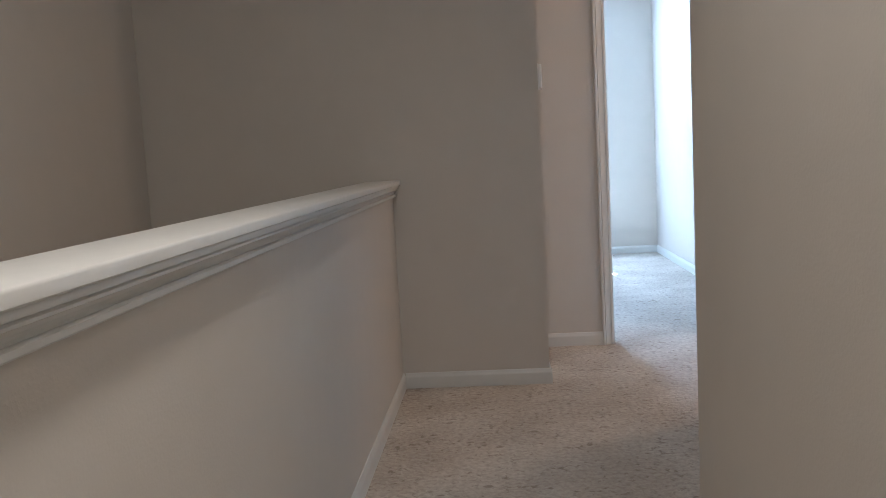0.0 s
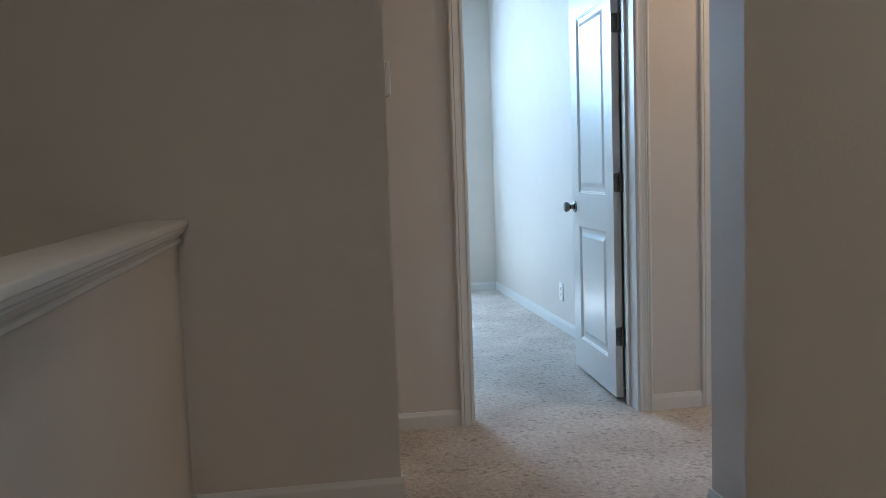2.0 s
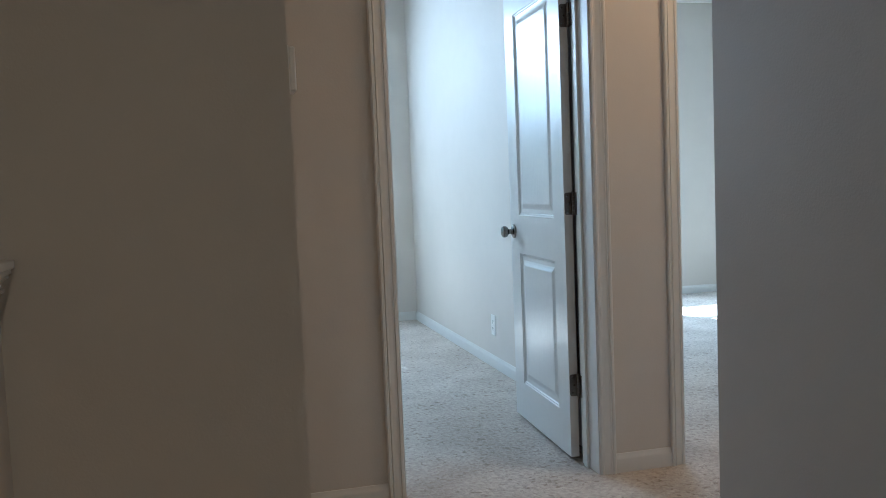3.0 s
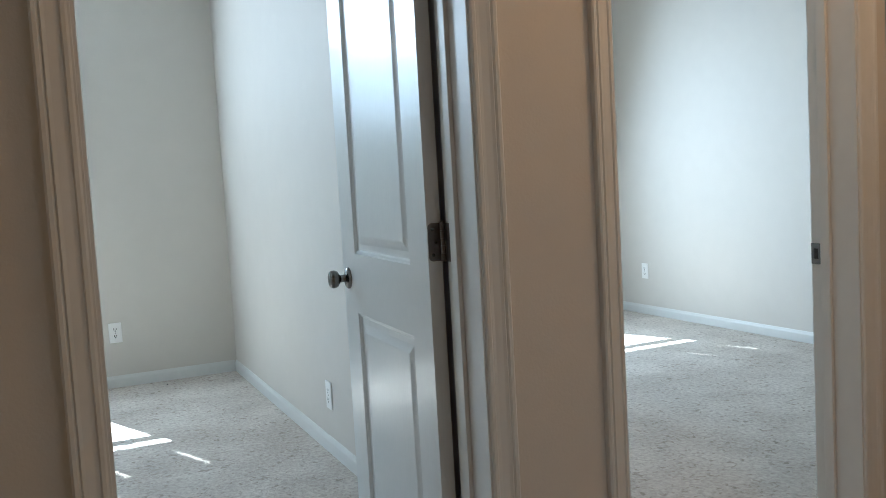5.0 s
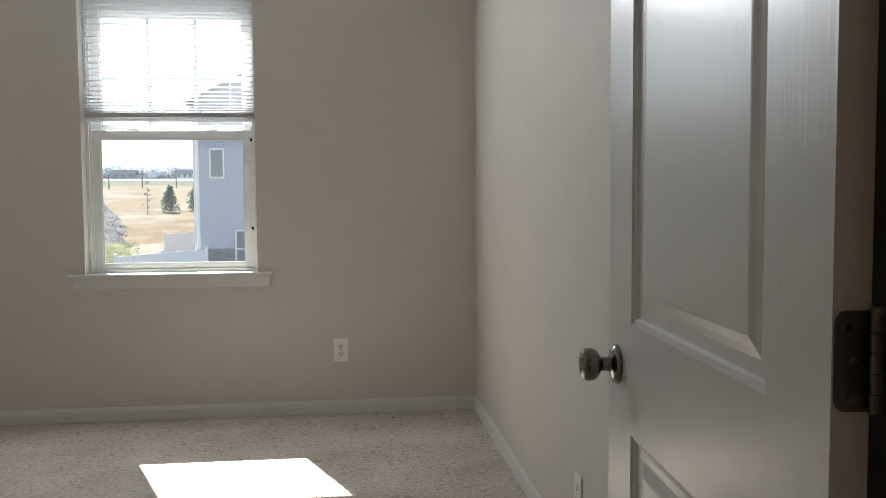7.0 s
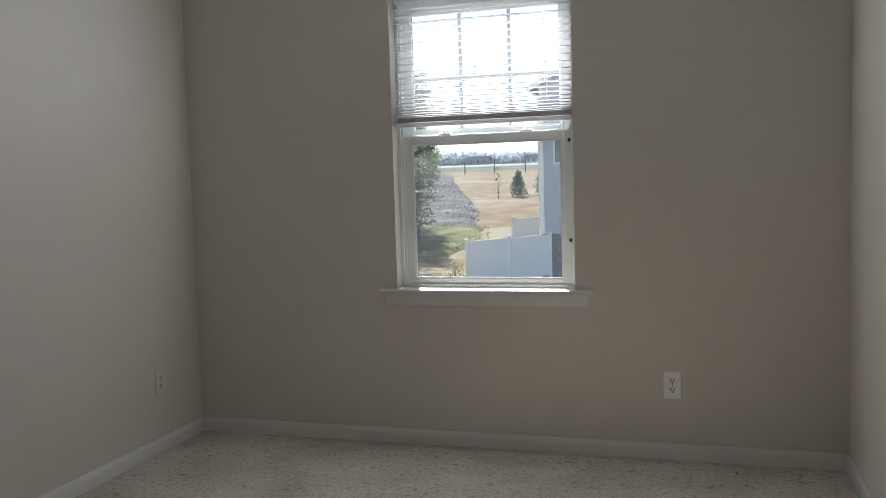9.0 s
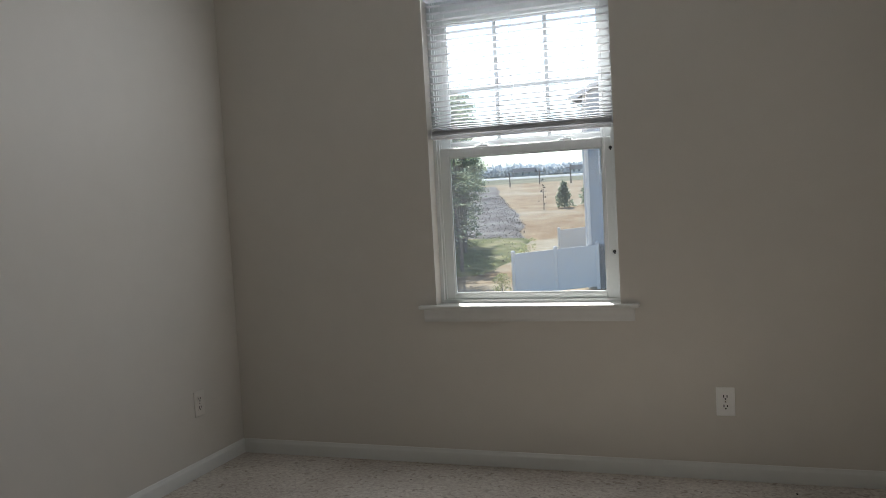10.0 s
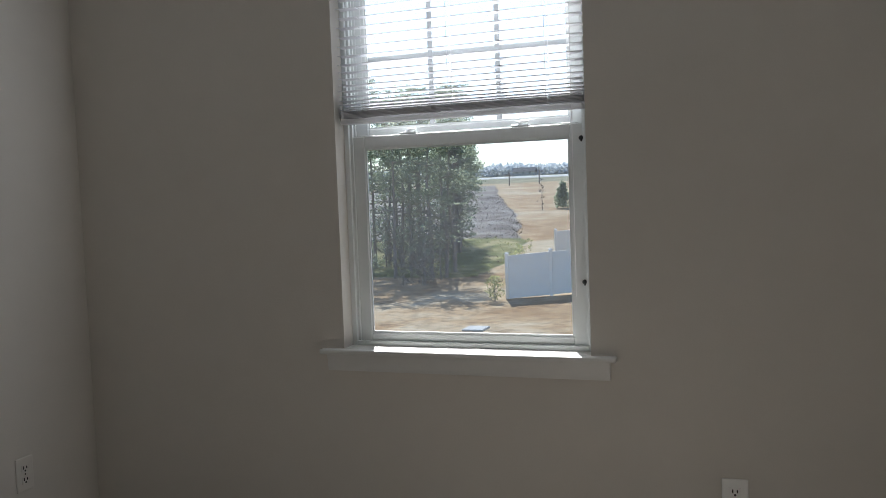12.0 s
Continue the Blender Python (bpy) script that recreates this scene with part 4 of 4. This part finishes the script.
def house_window(parent, x0, x1, z0, z1, y, bar=None):
    w = new("window", None)
    w.parent = parent
    bm = bmesh.new()
    for b in ((x0 - 0.07, x0, z0 - 0.07, z1 + 0.07), (x1, x1 + 0.07, z0 - 0.07, z1 + 0.07), (x0, x1, z0 - 0.07, z0), (x0, x1, z1, z1 + 0.07)):
        box(bm, b[0], b[1], y - 0.06, y + 0.02, b[2], b[3])
    if bar:
        box(bm, x0, x1, y - 0.05, y + 0.02, bar - 0.03, bar + 0.03)
    part("frame", bm, FENCE, w)
    bm = bmesh.new()
    box(bm, x0, x1, y - 0.030, y - 0.020, z0, z1)
    part("pane", bm, PANE, w, "dim window pane")


PANE = material("dim_pane", (0.16, 0.19, 0.20), 0.08, vary=0.05)
house_window(nh, -4.50, -4.02, 2.02, 3.14, HY0 - 0.02)
house_window(nh, -3.50, -2.75, -1.75, -0.28, HY0 - 0.07, -1.02)
house_window(nh, -1.2, -0.4, 1.4, 3.0, HY0 - 0.02, 2.2)


def fence(p, q, top0, top1, label, sections):
    """A white privacy fence: posts with caps, rails and one panel between each pair of posts."""
    f = base("vinyl_fence", pose(0, 0, 0), label, "fence")
    p, q = Vector(p), Vector(q)
    d = (q - p).normalized()
    n = Vector((-d.y, d.x))
    for k in range(sections + 1):
        c = p.lerp(q, k / sections)
        tz = top0 + (top1 - top0) * k / sections
        gz = ground_z(c.x, c.y) - 0.15
        bm = bmesh.new()
        box(bm, c.x - 0.064, c.x + 0.064, c.y - 0.064, c.y + 0.064, gz, tz + 0.04)
        ps = part("post", bm, FENCE, f)
        bm = bmesh.new()
        cyl(bm, (c.x, c.y, tz + 0.04), (c.x, c.y, tz + 0.07), 0.115, 0.115, 4)
        cyl(bm, (c.x, c.y, tz + 0.07), (c.x, c.y, tz + 0.13), 0.105, 0.01, 4)
        part("post_cap", bm, FENCE, ps)
        if k == sections:
            break
        e = p.lerp(q, (k + 1) / sections)
        tb = top0 + (top1 - top0) * (k + 1) / sections
        for za, zb, th in ((-0.02, -0.16, 0.025), (-0.16, -1.62, 0.010), (-1.62, -1.76, 0.025)):
            bm = bmesh.new()
            v = [bm.verts.new((c.x + s * n.x * th, c.y + s * n.y * th, tz + zq)) for s in (-1, 1) for zq in (zb, za)]
            w = [bm.verts.new((e.x + s * n.x * th, e.y + s * n.y * th, tb + zq)) for s in (-1, 1) for zq in (zb, za)]
            for i0, i1 in ((0, 1), (1, 3), (3, 2), (2, 0)):
                bm.faces.new((v[i0], v[i1], w[i1], w[i0]))
            part("panel" if th < 0.02 else "rail", bm, FENCE, f)
    return f


fence((-7.95, 39.1), (-4.75, 40.85), -1.14, -0.98, "white vinyl privacy fence standing by the house", 2)
fence((-8.4, 50.5), (-3.8, 53.5), -0.74, -0.50, "white vinyl privacy fence behind the first one", 3)
# utility box lid lying in the yard
bm = bmesh.new()
box(bm, -7.45, -6.75, 31.7, 32.5, ground_z(-7, 32) - 0.15, ground_z(-7, 32) + 0.06, 0.02)
thing("utility_box", bm, ROAD, "pale concrete utility box in the bare yard", "utility box")


def far_house(x, y, w, h, col, label):
    b = base("far_house", pose(x, y, ground_z(x, y)), label, "house", group="far houses")
    bm = bmesh.new()
    box(bm, -w / 2, w / 2, -3, 3, -0.5, h)
    part("wall", bm, col, b)
    bm = bmesh.new()
    v = [bm.verts.new(c) for c in ((-w / 2 - .4, -3.4, h), (w / 2 + .4, -3.4, h), (w / 2 + .4, 3.4, h), (-w / 2 - .4, 3.4, h), (-w / 2 - .4, 0, h + 2.2), (w / 2 + .4, 0, h + 2.2))]
    for f in ((0, 1, 5, 4), (2, 3, 4, 5), (0, 4, 3), (1, 2, 5), (0, 3, 2, 1)):
        bm.faces.new([v[i] for i in f])
    part("roof", bm, ROOF, b)
    bm = bmesh.new()
    for k in (-0.3, 0.0, 0.3):
        box(bm, w * k - 0.5, w * k + 0.5, -3.05, -2.98, 1.0, 2.3)
    part("window_row", bm, PANE, b)


far_house(-104, 424, 11, 2.2, ROAD, "far pale house among the trees")
far_house(-76, 426, 9, 2.2, FENCE, "far white house among the trees")
far_house(-43, 428, 10, 2.4, SIDING, "far grey house among the trees")


def utility_pole(x, y, h):
    b = base("utility_pole", pose(x, y, ground_z(x, y)), "far wooden utility pole", "pole", group="far poles")
    bm = bmesh.new()
    cyl(bm, (0, 0, -0.5), (0, 0, h), 0.13, 0.09, 8)
    part("post", bm, BARK, b)
    bm = bmesh.new()
    box(bm, -0.9, 0.9, -0.06, 0.06, h - 0.7, h - 0.55)
    part("crossarm", bm, BARK, b)


for px, py, ph in ((-23, 150, 5.0), (-29, 160, 3.5), (-36, 165, 3.2), (-40, 158, 2.6)):
    utility_pole(px, py, ph)

# ---- small wear ----
SCUFF = material("scuff_mark", (0.30, 0.28, 0.25), 0.8, vary=0.2)
for u, v, ln, turn in ((0.300, 1.70, 0.030, 70), (0.175, 1.66, 0.022, 95), (0.335, 1.62, 0.010, 40), (0.160, 1.52, 0.016, 80)):
    bm = bmesh.new()
    dx, dz = math.cos(radians(turn)) * ln / 2, math.sin(radians(turn)) * ln / 2
    yy = 0.0006 if not PANELS[1][0] + 0.05 < u < PANELS[1][1] - 0.05 else -0.0030
    q = [bm.verts.new(c) for c in ((u - dx - 0.0012, yy, v - dz), (u - dx + 0.0012, yy, v - dz), (u + dx + 0.0004, yy, v + dz), (u + dx - 0.0004, yy, v + dz))]
    q2 = [bm.verts.new(w.co - Vector((0, 0.0004, 0))) for w in q]
    bm.faces.new(q)
    bm.faces.new(q2[::-1])
    for i in range(4):
        bm.faces.new((q[i], q[(i + 1) % 4], q2[(i + 1) % 4], q2[i]))
    part("scuff", bm, SCUFF, leaf)
for cx, cy, r in ((1.38, 8.93, 0.006), (1.00, 8.88, 0.004), (-0.3, 8.8, 0.004)):
    bm = bmesh.new()
    bmesh.ops.create_icosphere(bm, subdivisions=1, radius=r, matrix=pose(cx, cy, r * 0.4) @ Matrix.Diagonal((1, 0.7, 0.5, 1)))
    thing("carpet_crumb", bm, DARK, "tiny dark crumb lying on the carpet", "crumb", group="crumbs")
